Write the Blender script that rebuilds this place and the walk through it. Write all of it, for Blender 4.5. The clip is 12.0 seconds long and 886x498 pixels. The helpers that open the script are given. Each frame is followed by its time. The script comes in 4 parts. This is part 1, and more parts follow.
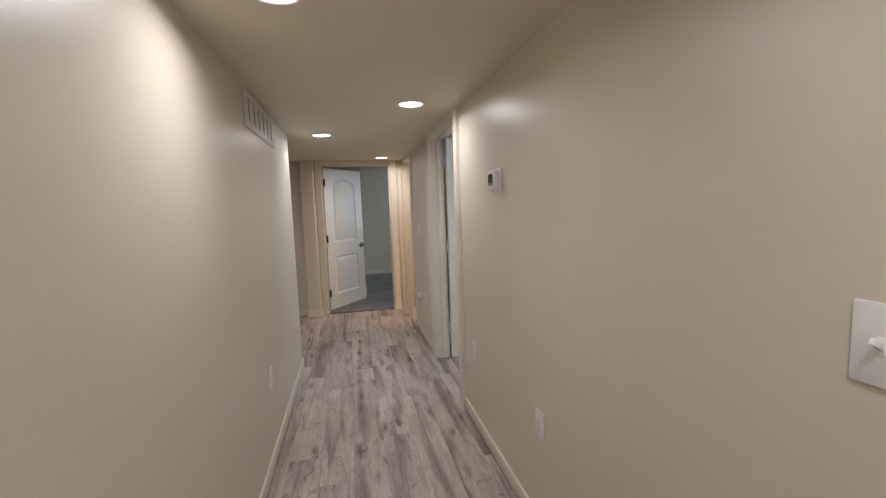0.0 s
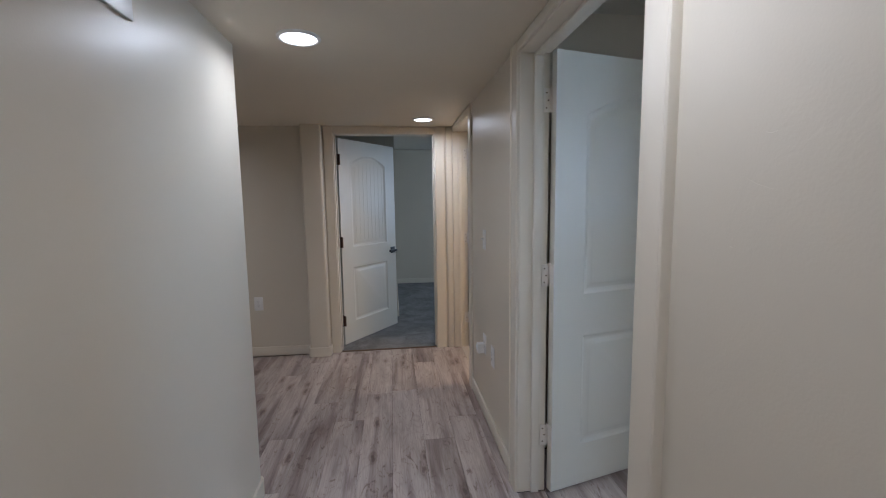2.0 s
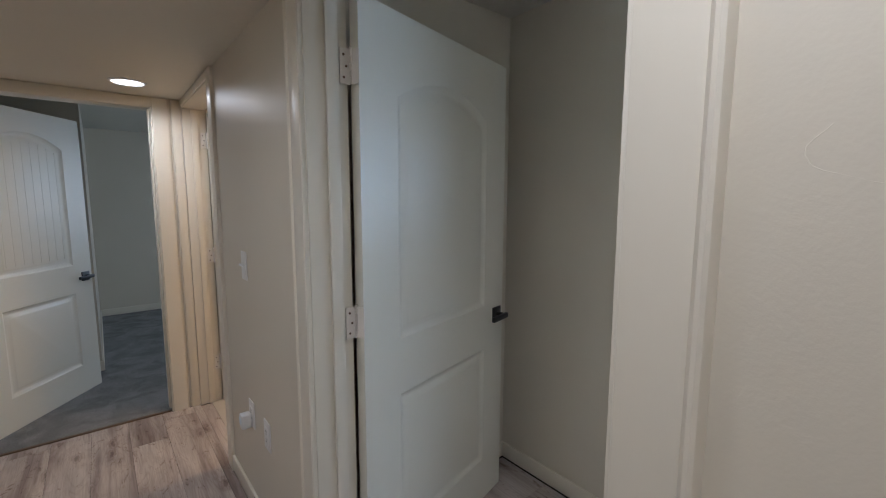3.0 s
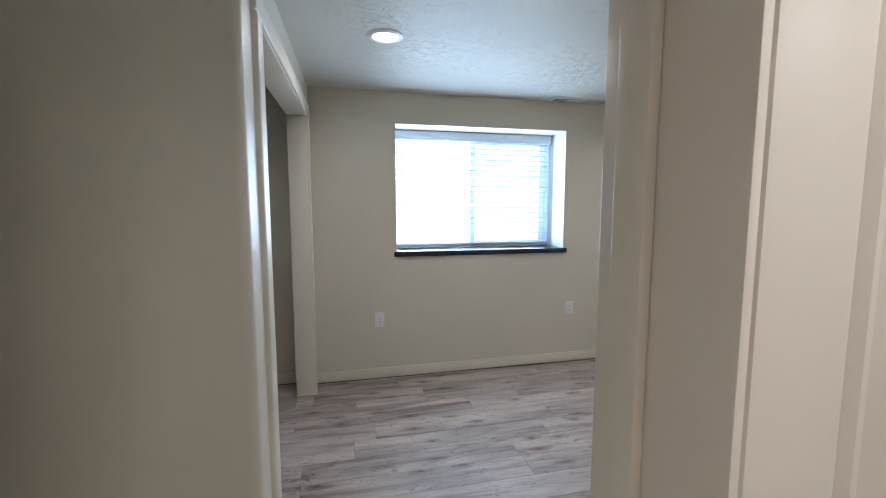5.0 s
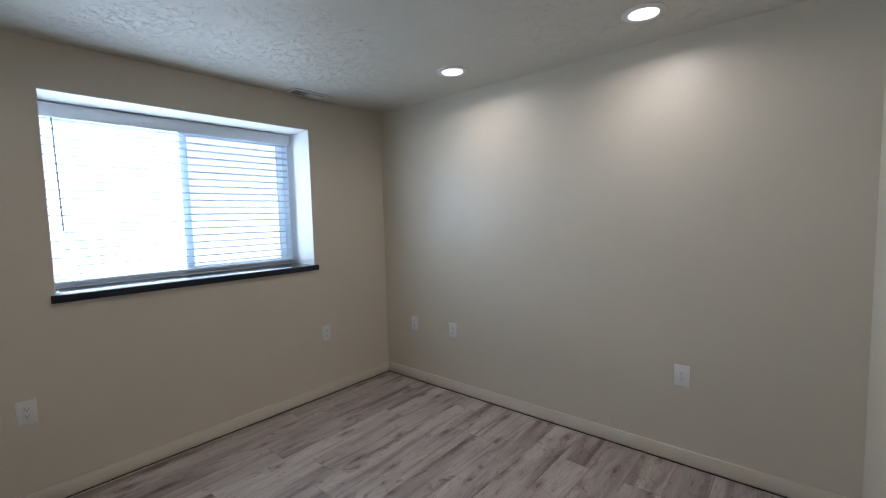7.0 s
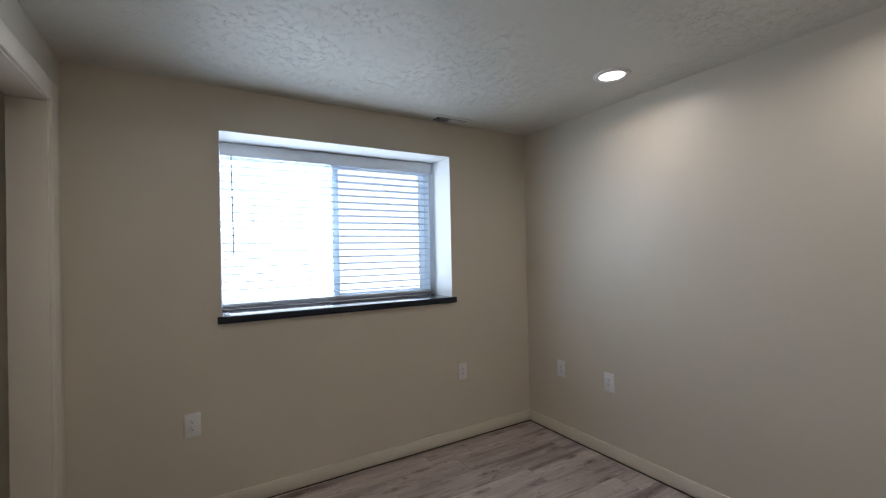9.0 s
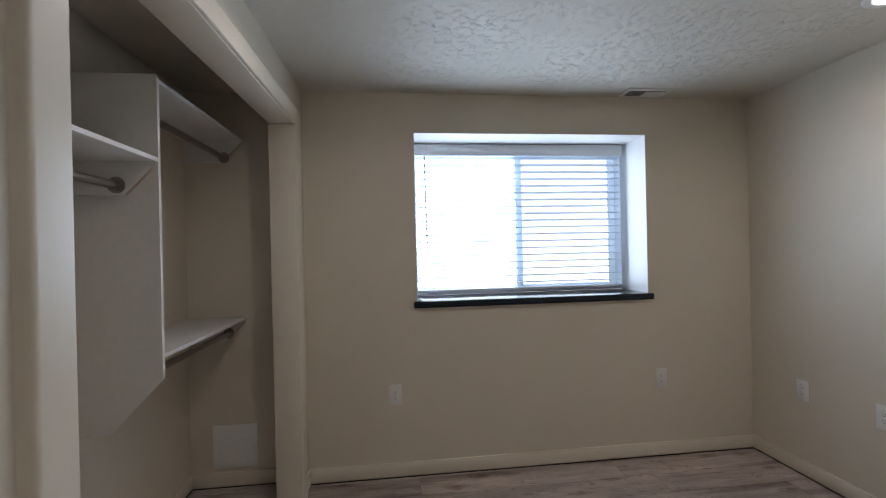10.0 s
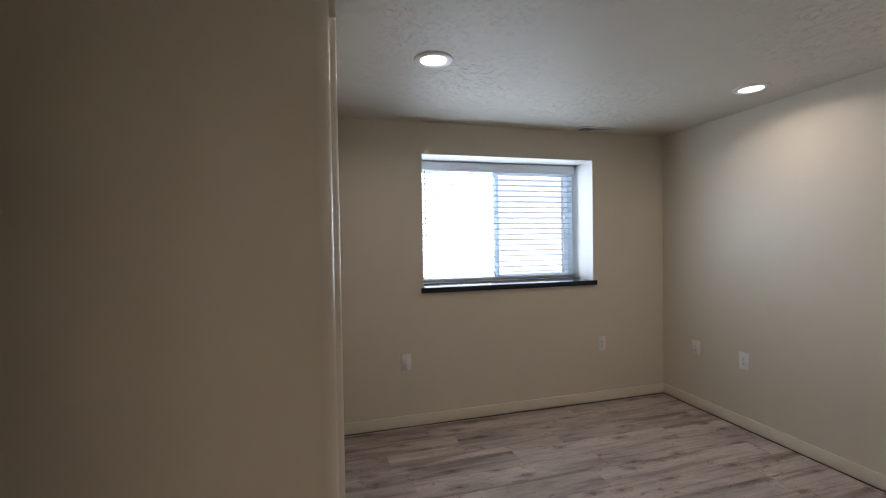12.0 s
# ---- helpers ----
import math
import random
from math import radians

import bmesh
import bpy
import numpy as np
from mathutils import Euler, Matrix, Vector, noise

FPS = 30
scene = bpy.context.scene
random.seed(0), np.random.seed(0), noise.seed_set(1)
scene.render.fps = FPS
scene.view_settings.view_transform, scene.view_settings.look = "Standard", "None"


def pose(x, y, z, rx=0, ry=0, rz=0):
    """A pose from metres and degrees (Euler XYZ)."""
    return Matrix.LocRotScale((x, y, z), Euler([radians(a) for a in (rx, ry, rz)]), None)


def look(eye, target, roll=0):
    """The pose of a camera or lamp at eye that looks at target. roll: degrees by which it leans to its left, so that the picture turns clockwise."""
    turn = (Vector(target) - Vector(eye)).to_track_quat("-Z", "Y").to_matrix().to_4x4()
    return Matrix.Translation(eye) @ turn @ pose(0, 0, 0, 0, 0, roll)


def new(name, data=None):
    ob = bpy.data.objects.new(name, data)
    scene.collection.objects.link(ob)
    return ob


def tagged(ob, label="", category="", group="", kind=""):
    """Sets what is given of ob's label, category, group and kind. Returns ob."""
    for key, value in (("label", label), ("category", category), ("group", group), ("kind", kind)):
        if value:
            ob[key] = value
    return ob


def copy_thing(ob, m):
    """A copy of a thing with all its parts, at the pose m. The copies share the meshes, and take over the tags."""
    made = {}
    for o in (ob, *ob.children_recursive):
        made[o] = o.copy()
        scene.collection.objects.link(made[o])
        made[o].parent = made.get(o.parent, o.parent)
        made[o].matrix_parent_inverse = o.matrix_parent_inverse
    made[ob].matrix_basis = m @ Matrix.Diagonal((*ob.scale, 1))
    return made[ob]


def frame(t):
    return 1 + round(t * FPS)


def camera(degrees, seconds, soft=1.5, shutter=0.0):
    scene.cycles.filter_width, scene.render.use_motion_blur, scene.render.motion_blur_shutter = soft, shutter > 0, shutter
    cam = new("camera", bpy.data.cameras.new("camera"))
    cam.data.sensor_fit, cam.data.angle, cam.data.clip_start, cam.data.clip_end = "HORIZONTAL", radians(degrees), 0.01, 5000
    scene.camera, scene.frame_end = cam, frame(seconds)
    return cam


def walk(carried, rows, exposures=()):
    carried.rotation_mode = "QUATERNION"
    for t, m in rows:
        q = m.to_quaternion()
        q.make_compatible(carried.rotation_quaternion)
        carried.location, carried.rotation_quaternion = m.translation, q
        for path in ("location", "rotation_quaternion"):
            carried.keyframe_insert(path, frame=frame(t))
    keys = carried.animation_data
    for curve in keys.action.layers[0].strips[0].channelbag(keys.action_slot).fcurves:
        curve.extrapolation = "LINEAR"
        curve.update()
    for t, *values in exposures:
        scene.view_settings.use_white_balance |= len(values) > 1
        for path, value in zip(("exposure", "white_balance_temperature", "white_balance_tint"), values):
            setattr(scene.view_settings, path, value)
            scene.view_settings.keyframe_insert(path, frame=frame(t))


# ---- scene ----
cam = camera(92.5, 12.0, soft=1.1)
PATH = [
    (0, (0.267, 0.199, 1.432), (0.689, 2.143, 1.227), -1.9),
    (0.5, (0.357, 0.645, 1.415), (0.549, 2.625, 1.209), -1.9),
    (0.8, (0.343, 0.958, 1.409), (0.49, 2.942, 1.202), -1.6),
    (1, (0.371, 1.159, 1.409), (0.472, 3.145, 1.194), -1.6),
    (1.5, (0.416, 1.666, 1.404), (0.518, 3.651, 1.181), -1.2),
    (2, (0.434, 2.162, 1.392), (0.666, 4.136, 1.169), -0.8),
    (2.5, (0.475, 2.507, 1.391), (1.133, 4.382, 1.161), -0.3),
    (3, (0.524, 2.813, 1.437), (1.778, 4.354, 1.203), 0.1),
    (3.2, (0.507, 2.935, 1.441), (1.969, 4.28, 1.205), 0.1),
    (4.8, (0.75, 3.26, 1.429), (2.724, 3.01, 1.229), 0.1),
    (5, (0.786, 3.286, 1.444), (2.724, 2.836, 1.238), -0.0),
    (5.5, (0.898, 3.358, 1.444), (2.66, 2.434, 1.238), -0.0),
    (6, (1.047, 3.34, 1.442), (2.6, 2.097, 1.232), -0.2),
    (6.5, (1.181, 3.266, 1.429), (2.598, 1.87, 1.225), -0.6),
    (6.7, (1.25, 3.247, 1.414), (2.598, 1.782, 1.219), -0.8),
    (8.3, (1.622, 3.106, 1.425), (2.854, 1.531, 1.379), -1.6),
    (8.4, (1.62, 3.101, 1.426), (2.944, 1.602, 1.394), -1.4),
    (8.5, (1.593, 3.051, 1.407), (2.993, 1.623, 1.389), -1.3),
    (9, (1.614, 3.033, 1.391), (3.326, 1.999, 1.406), -1.2),
    (9.5, (1.647, 3.037, 1.382), (3.557, 2.444, 1.413), -1.1),
    (10, (1.657, 3.007, 1.381), (3.644, 2.779, 1.379), -1.3),
    (10.5, (1.648, 3.026, 1.384), (3.647, 2.967, 1.328), -1.5),
    (11, (1.557, 3.203, 1.422), (3.545, 3.01, 1.319), -1.2),
    (11.4, (1.403, 3.414, 1.44), (3.35, 2.97, 1.315), -0.9),
    (11.5, (1.371, 3.43, 1.433), (3.311, 2.961, 1.312), -0.8),
    (12, (1.065, 3.593, 1.428), (2.993, 3.061, 1.386), -0.9),
]
EXPOSURES = [
    (0.0, 0.06, 6000, 16), (0.5, -0.06, 5600, 14), (1.0, -0.07, 5350, 13), (2.0, -0.3, 5250, 14), (2.5, -0.28, 5350, 15),
    (3.0, -0.32, 5450, 13), (5.0, 0.06, 5750, 14), (5.5, -0.01, 5800, 14), (6.0, 0.0, 5900, 14), (6.5, -0.38, 6000, 16),
    (8.5, -0.78, 6400, 20), (9.5, -0.77, 6500, 21), (11.0, -0.64, 6450, 23), (12.0, -0.72, 6850, 22),
]
walk(cam, [(t, look(eye, target, roll)) for t, eye, target, roll in PATH], EXPOSURES)

# ---- world: daylight outside the basement window ----
world = bpy.data.worlds.new("world")
scene.world = world
world.use_nodes = True
sky = world.node_tree.nodes.new("ShaderNodeTexSky")
sky.sky_type = "NISHITA"
sky.sun_disc = False
sky.sun_elevation, sky.sun_rotation = radians(48), radians(200)
world.node_tree.nodes["Background"].inputs[1].default_value = 0.12
world.node_tree.links.new(sky.outputs[0], world.node_tree.nodes["Background"].inputs[0])

HALL_Z, ROOM_Z = 2.066, 2.335
HX, HY = -0.222, 4.155  # hall's left wall and its far corner


def area_lamp(name, m, sx, sy, watts, color, spread=180, shape="RECTANGLE"):
    lamp = bpy.data.lights.new(name, "AREA")
    lamp.shape, lamp.size, lamp.size_y = shape, sx, sy
    lamp.energy, lamp.color, lamp.spread = watts, color, radians(spread)
    ob = new(name, lamp)
    ob.matrix_world = m
    return ob


WARM, SOFT, DAY = (1.0, 0.955, 0.89), (1.0, 0.68, 0.35), (0.66, 0.86, 1.0)
# first two and last are unseen, added to brighten the hall's start and alcove
HALL_SPOTS = [(0.30, -1.0), (0.63, 0.22), (0.088, 1.56), (0.675, 2.88), (0.073, 4.036), (0.704, 5.74), (-1.5, 5.1)]
ROOM_SPOTS = [(3.145, 3.053), (3.097, 1.043), (1.956, 1.034)]
for sx, sy in HALL_SPOTS:
    area_lamp("downlight_glow", pose(sx, sy, HALL_Z - 0.014), 0.15, 0.15, 4.5, WARM, 166, "DISK")
for sx, sy in ROOM_SPOTS:
    area_lamp("downlight_glow", pose(sx, sy, ROOM_Z - 0.012), 0.13, 0.13, 4.4, WARM, 160, "DISK")
# the sky's light in the openings of the windows
area_lamp("window_daylight", pose(4.76, 2.12, 1.62, 0, 90, 0), 1.1, 1.5, 45, DAY)
# added fill on the blind's room side, brightens the recess and nearby walls
area_lamp("recess_fill", pose(4.485, 2.12, 1.57, 0, 90, 0), 0.92, 1.42, 17, DAY)
# added lamp outdoors, aimed down to light the blind's slats
area_lamp("outdoor_daylight", look((6.0, 2.12, 3.4), (4.55, 2.12, 1.5)), 1.6, 1.8, 145, DAY)
area_lamp("far_window_daylight", pose(4.40, 7.8, 1.5, 0, 90, 0), 1.1, 1.6, 20, (0.66, 0.86, 1.0))
# a warm lamp in the bathroom
area_lamp("bathroom_glow", pose(2.0, 5.3, 2.22), 0.24, 0.24, 16, SOFT, 170, "DISK")

# ---- materials ----


def nodes_of(name):
    m = bpy.data.materials.new(name)
    m.use_nodes = True
    return m, m.node_tree.nodes, m.node_tree.links, m.node_tree.nodes["Principled BSDF"]


def add(nodes, kind, **sets):
    n = nodes.new(kind)
    for key, value in sets.items():
        n.inputs[key].default_value = value
    return n


def ramp(nodes, links, fac, stops):
    r = nodes.new("ShaderNodeValToRGB")
    while len(r.color_ramp.elements) < len(stops):
        r.color_ramp.elements.new(0.5)
    for e, (p, c) in zip(r.color_ramp.elements, stops):
        e.position, e.color = p, (*c, 1)
    links.new(fac, r.inputs[0])
    return r.outputs[0]


def paint(name, color, rough=0.5, grain=220.0, bump=0.08, blotch=0.03, spec=0.5, trowel=0.0):
    """Rolled wall or trim paint: faint tone change, fine stipple, broad trowel waves."""
    m, n, l, b = nodes_of(name)
    co = n.new("ShaderNodeTexCoord")
    big = add(n, "ShaderNodeTexNoise", Scale=1.7, Detail=5.0)
    l.new(co.outputs["Object"], big.inputs[0])
    lo = [c * (1 - blotch) for c in color]
    hi = [min(1, c * (1 + blotch)) for c in color]
    l.new(ramp(n, l, big.outputs[0], [(0.3, lo), (0.7, hi)]), b.inputs["Base Color"])
    fine = add(n, "ShaderNodeTexNoise", Scale=grain, Detail=2.0)
    l.new(co.outputs["Object"], fine.inputs[0])
    bp = add(n, "ShaderNodeBump", Strength=bump, Distance=0.002)
    l.new(fine.outputs[0], bp.inputs["Height"])
    if trowel:
        wave = add(n, "ShaderNodeTexNoise", Scale=5.0, Detail=6.0, Roughness=0.62, Distortion=0.7)
        l.new(co.outputs["Object"], wave.inputs[0])
        edge = ramp(n, l, wave.outputs[0], [(0.49, (0, 0, 0)), (0.56, (1, 1, 1))])
        part_of = ramp(n, l, big.outputs[0], [(0.50, (0.12, 0.12, 0.12)), (0.64, (1, 1, 1))])
        both = n.new("ShaderNodeMix")
        both.data_type, both.blend_type = "RGBA", "MULTIPLY"
        both.inputs[0].default_value = 1.0
        l.new(edge, both.inputs[6])
        l.new(part_of, both.inputs[7])
        bp2 = add(n, "ShaderNodeBump", Strength=trowel, Distance=0.003)
        l.new(both.outputs[2], bp2.inputs["Height"])
        l.new(bp.outputs[0], bp2.inputs["Normal"])
        bp = bp2
    l.new(bp.outputs[0], b.inputs["Normal"])
    rr = add(n, "ShaderNodeMapRange")
    rr.inputs["To Min"].default_value, rr.inputs["To Max"].default_value = rough * 0.9, rough * 1.1
    l.new(big.outputs[0], rr.inputs[0])
    l.new(rr.outputs[0], b.inputs["Roughness"])
    b.inputs["Specular IOR Level"].default_value = spec
    return m


def plain(name, color, rough=0.4, metal=0.0, spec=0.5):
    m, n, l, b = nodes_of(name)
    co = n.new("ShaderNodeTexCoord")
    t = add(n, "ShaderNodeTexNoise", Scale=40.0, Detail=3.0)
    l.new(co.outputs["Object"], t.inputs[0])
    l.new(ramp(n, l, t.outputs[0], [(0.3, [c * 0.975 for c in color]), (0.7, [min(1, c * 1.02) for c in color])]), b.inputs["Base Color"])
    b.inputs["Roughness"].default_value, b.inputs["Metallic"].default_value = rough, metal
    b.inputs["Specular IOR Level"].default_value = spec
    return m


WALL = paint("wall_paint", (0.67, 0.61, 0.505), 0.38, 180, 0.12, 0.02, 0.5, 0.09)
CEIL = paint("hall_ceiling_paint", (0.71, 0.655, 0.55), 0.55, 150, 0.12, 0.02, 0.4, 0.08)
TRIM = paint("trim_paint", (0.75, 0.69, 0.58), 0.33, 260, 0.04, 0.02)
DOOR = paint("door_paint", (0.72, 0.69, 0.60), 0.34, 320, 0.05, 0.01)
# paler than the walls: brightness from the window put into the recess colour
REVEAL = paint("pale_reveal", (0.80, 0.80, 0.79), 0.45, 180, 0.10, 0.02, 0.5, 0.05)
SHELF = plain("shelf_melamine", (0.72, 0.70, 0.67), 0.4)
PLASTIC = plain("white_plastic", (0.80, 0.79, 0.77), 0.35)


def translucent(name, color, share):
    m = plain(name, color, 0.4)
    n, l = m.node_tree.nodes, m.node_tree.links
    tl, mx = n.new("ShaderNodeBsdfTranslucent"), n.new("ShaderNodeMixShader")
    tl.inputs[0].default_value = (*color, 1)
    mx.inputs[0].default_value = share
    l.new(n["Principled BSDF"].outputs[0], mx.inputs[1])
    l.new(tl.outputs[0], mx.inputs[2])
    l.new(mx.outputs[0], n["Material Output"].inputs[0])
    return m


# white slats; the sky's blue light is put into their colour
SLATM = translucent("sky_tinted_white", (0.74, 0.82, 0.90), 0.24)
RAILM = plain("blind_rail_white", (0.70, 0.73, 0.76), 0.4)
# translucency stands in for skylit glow on the white frame, its blue in the colour
VINYL = translucent("skylit_vinyl", (0.79, 0.86, 0.92), 0.62)
STEEL = plain("brushed_steel", (0.34, 0.30, 0.27), 0.28, 1.0)
HINGE = plain("painted_hinge", (0.76, 0.71, 0.64), 0.3)
BRONZE = plain("dark_hinge", (0.16, 0.11, 0.08), 0.4, 0.7)
BLACK = plain("matte_black", (0.018, 0.018, 0.020), 0.38)
# near-black: the shade inside slots and register gaps, put into the colour
SLOT = plain("slot_dark", (0.03, 0.028, 0.025), 0.8)
SCREENM = plain("lcd_screen", (0.045, 0.05, 0.04), 0.2)
BUTTON = plain("grey_buttons", (0.26, 0.27, 0.28), 0.4)
BRUSHW = plain("raw_wood", (0.50, 0.40, 0.30), 0.6)
VENTW = plain("vent_enamel", (0.72, 0.70, 0.66), 0.3)
SEAM = plain("dark_joint", (0.05, 0.042, 0.036), 0.9)
STONE = plain("black_sill_stone", (0.014, 0.019, 0.030), 0.12)
STONE.node_tree.nodes["Principled BSDF"].inputs["Specular IOR Level"].default_value = 0.35
# dark grey: the shade inside the louvre ends, put into the colour
VENTGAP = plain("vent_shade_grey", (0.12, 0.115, 0.11), 0.8)


def knockdown():
    m, n, l, b = nodes_of("knockdown_ceiling")
    co = n.new("ShaderNodeTexCoord")
    a = add(n, "ShaderNodeTexNoise", Scale=26.0, Detail=5.0, Roughness=0.6, Distortion=1.6)
    c = add(n, "ShaderNodeTexNoise", Scale=1.5, Detail=4.0, Roughness=0.6)
    d = add(n, "ShaderNodeTexNoise", Scale=32.0, Detail=2.0)
    for t in (a, c, d):
        l.new(co.outputs["Object"], t.inputs[0])
    flake = ramp(n, l, a.outputs[0], [(0.486, (0, 0, 0)), (0.497, (1, 1, 1)), (0.525, (0.30, 0.30, 0.30)), (0.60, (0.12, 0.12, 0.12))])
    broken = ramp(n, l, d.outputs[0], [(0.44, (0, 0, 0)), (0.54, (1, 1, 1))])
    patch = ramp(n, l, c.outputs[0], [(0.40, (0.12, 0.12, 0.12)), (0.57, (1, 1, 1))])
    height = flake
    for other in (broken, patch):
        hm = n.new("ShaderNodeMix")
        hm.data_type, hm.blend_type = "RGBA", "MULTIPLY"
        hm.inputs[0].default_value = 1.0
        l.new(height, hm.inputs[6])
        l.new(other, hm.inputs[7])
        height = hm.outputs[2]
    bp = add(n, "ShaderNodeBump", Strength=0.8, Distance=0.004)
    l.new(height, bp.inputs["Height"])
    l.new(bp.outputs[0], b.inputs["Normal"])
    l.new(ramp(n, l, c.outputs[0], [(0.3, (0.62, 0.59, 0.52)), (0.7, (0.67, 0.64, 0.57))]), b.inputs["Base Color"])
    b.inputs["Roughness"].default_value = 0.55
    return m


KNOCK = knockdown()


def vinyl_plank():
    """Whitewashed wood-look planks: grain along local y, streaks, knots; each plank shifted by its own random."""
    m, n, l, b = nodes_of("vinyl_plank")
    co, info = n.new("ShaderNodeTexCoord"), n.new("ShaderNodeObjectInfo")
    mul = n.new("ShaderNodeVectorMath")
    mul.operation = "MULTIPLY_ADD"
    comb = n.new("ShaderNodeCombineXYZ")
    for i in range(3):
        l.new(info.outputs["Random"], comb.inputs[i])
    l.new(comb.outputs[0], mul.inputs[0])
    mul.inputs[1].default_value = (37, 91, 53)
    l.new(co.outputs["Object"], mul.inputs[2])

    def tex(scale, stretch, detail, distort=0.0, rough=0.55):
        mp = n.new("ShaderNodeMapping")
        mp.inputs["Scale"].default_value = stretch
        l.new(mul.outputs[0], mp.inputs[0])
        t = add(n, "ShaderNodeTexNoise", Scale=scale, Detail=detail, Distortion=distort, Roughness=rough)
        l.new(mp.outputs[0], t.inputs[0])
        return t.outputs[0]

    streak = tex(5.0, (2.2, 0.17, 1), 3.0, 0.7, 0.5)
    grain = tex(60.0, (2.4, 0.10, 1), 4.0, 0.4)
    patch = tex(3.0, (1.6, 0.5, 1), 3.0, 0.3)
    knot = tex(7.5, (1.5, 0.62, 1), 5.0, 2.6, 0.72)
    flow = tex(4.0, (2.6, 0.42, 1), 2.0, 1.4, 0.5)
    base = ramp(n, l, streak, [(0.27, (0.25, 0.195, 0.178)), (0.39, (0.38, 0.315, 0.288)), (0.47, (0.52, 0.455, 0.42)), (0.66, (0.61, 0.55, 0.51))])

    def mix(kind, fac, one, two):
        x = n.new("ShaderNodeMix")
        x.data_type, x.blend_type = "RGBA", kind
        if isinstance(fac, float):
            x.inputs[0].default_value = fac
        else:
            l.new(fac, x.inputs[0])
        l.new(one, x.inputs[6])
        l.new(two, x.inputs[7])
        return x.outputs[2]

    g = ramp(n, l, grain, [(0.36, (0.66, 0.63, 0.61)), (0.58, (1, 1, 1))])
    col = mix("MULTIPLY", 0.45, base, g)
    p = ramp(n, l, patch, [(0.36, (0.70, 0.67, 0.66)), (0.60, (1.10, 1.09, 1.08))])
    col = mix("MULTIPLY", 0.8, col, p)
    k = ramp(n, l, knot, [(0.585, (1, 1, 1)), (0.64, (0.56, 0.47, 0.43)), (0.69, (0.34, 0.26, 0.23))])
    col = mix("MULTIPLY", 0.75, col, k)
    # knots: a few cells of a stretched lattice carry a dark eye with rings round it
    mp = n.new("ShaderNodeMapping")
    mp.inputs["Scale"].default_value = (13.0, 4.6, 0.0)
    l.new(mul.outputs[0], mp.inputs[0])
    warp = n.new("ShaderNodeMix")
    warp.data_type = "VECTOR"
    warp.inputs[0].default_value = 0.30
    soft = add(n, "ShaderNodeTexNoise", Scale=3.4, Detail=4.0)
    l.new(mp.outputs[0], soft.inputs[0])
    l.new(mp.outputs[0], warp.inputs[4])
    l.new(soft.outputs["Color"], warp.inputs[5])
    cell = n.new("ShaderNodeTexVoronoi")
    cell.voronoi_dimensions = "2D"
    cell.inputs["Scale"].default_value = 1.0
    l.new(warp.outputs[1], cell.inputs["Vector"])
    split = n.new("ShaderNodeSeparateColor")
    l.new(cell.outputs["Color"], split.inputs[0])
    chosen = ramp(n, l, split.outputs[0], [(0.66, (0, 0, 0)), (0.80, (1, 1, 1))])
    eye_tone = ramp(n, l, cell.outputs["Distance"], [(0.0, (0.36, 0.30, 0.27)), (0.08, (0.50, 0.43, 0.40)), (0.13, (0.80, 0.75, 0.73)), (0.17, (0.68, 0.62, 0.59)), (0.24, (0.93, 0.91, 0.90)), (0.36, (1, 1, 1))])
    col = mix("MULTIPLY", chosen, col, eye_tone)
    lines = ramp(n, l, flow, [(0.40, (1, 1, 1)), (0.425, (0.80, 0.76, 0.74)), (0.45, (1, 1, 1)), (0.50, (1, 1, 1)), (0.515, (0.84, 0.80, 0.78)), (0.54, (1, 1, 1)), (0.60, (0.86, 0.83, 0.81)), (0.63, (1, 1, 1))])
    col = mix("MULTIPLY", 0.8, col, lines)
    tone = ramp(n, l, info.outputs["Random"], [(0.0, (0.92, 0.91, 0.91)), (0.5, (0.98, 0.97, 0.96)), (1.0, (1.05, 1.04, 1.03))])
    col = mix("MULTIPLY", 1.0, col, tone)
    l.new(col, b.inputs["Base Color"])
    bp = add(n, "ShaderNodeBump", Strength=0.12, Distance=0.001)
    l.new(grain, bp.inputs["Height"])
    l.new(bp.outputs[0], b.inputs["Normal"])
    b.inputs["Roughness"].default_value = 0.44
    return m


PLANK = vinyl_plank()


def carpet():
    m, n, l, b = nodes_of("grey_carpet")
    co = n.new("ShaderNodeTexCoord")
    a, c = add(n, "ShaderNodeTexNoise", Scale=260.0, Detail=2.0), add(n, "ShaderNodeTexNoise", Scale=5.0, Detail=4.0, Distortion=0.8)
    for t in (a, c):
        l.new(co.outputs["Object"], t.inputs[0])
    mx = n.new("ShaderNodeMix")
    mx.data_type, mx.blend_type = "RGBA", "MULTIPLY"
    mx.inputs[0].default_value = 1.0
    l.new(ramp(n, l, a.outputs[0], [(0.35, (0.16, 0.16, 0.165)), (0.65, (0.34, 0.335, 0.33))]), mx.inputs[6])
    l.new(ramp(n, l, c.outputs[0], [(0.4, (0.72, 0.72, 0.72)), (0.6, (1, 1, 1))]), mx.inputs[7])
    l.new(mx.outputs[2], b.inputs["Base Color"])
    bp = add(n, "ShaderNodeBump", Strength=0.8, Distance=0.006)
    l.new(a.outputs[0], bp.inputs["Height"])
    l.new(bp.outputs[0], b.inputs["Normal"])
    b.inputs["Roughness"].default_value = 0.95
    return m


CARPET = carpet()


def glowing(name, color, strength):
    m, n, l, b = nodes_of(name)
    b.inputs["Emission Color"].default_value, b.inputs["Emission Strength"].default_value = (*color, 1), strength
    b.inputs["Base Color"].default_value = (0.8, 0.8, 0.8, 1)
    return m


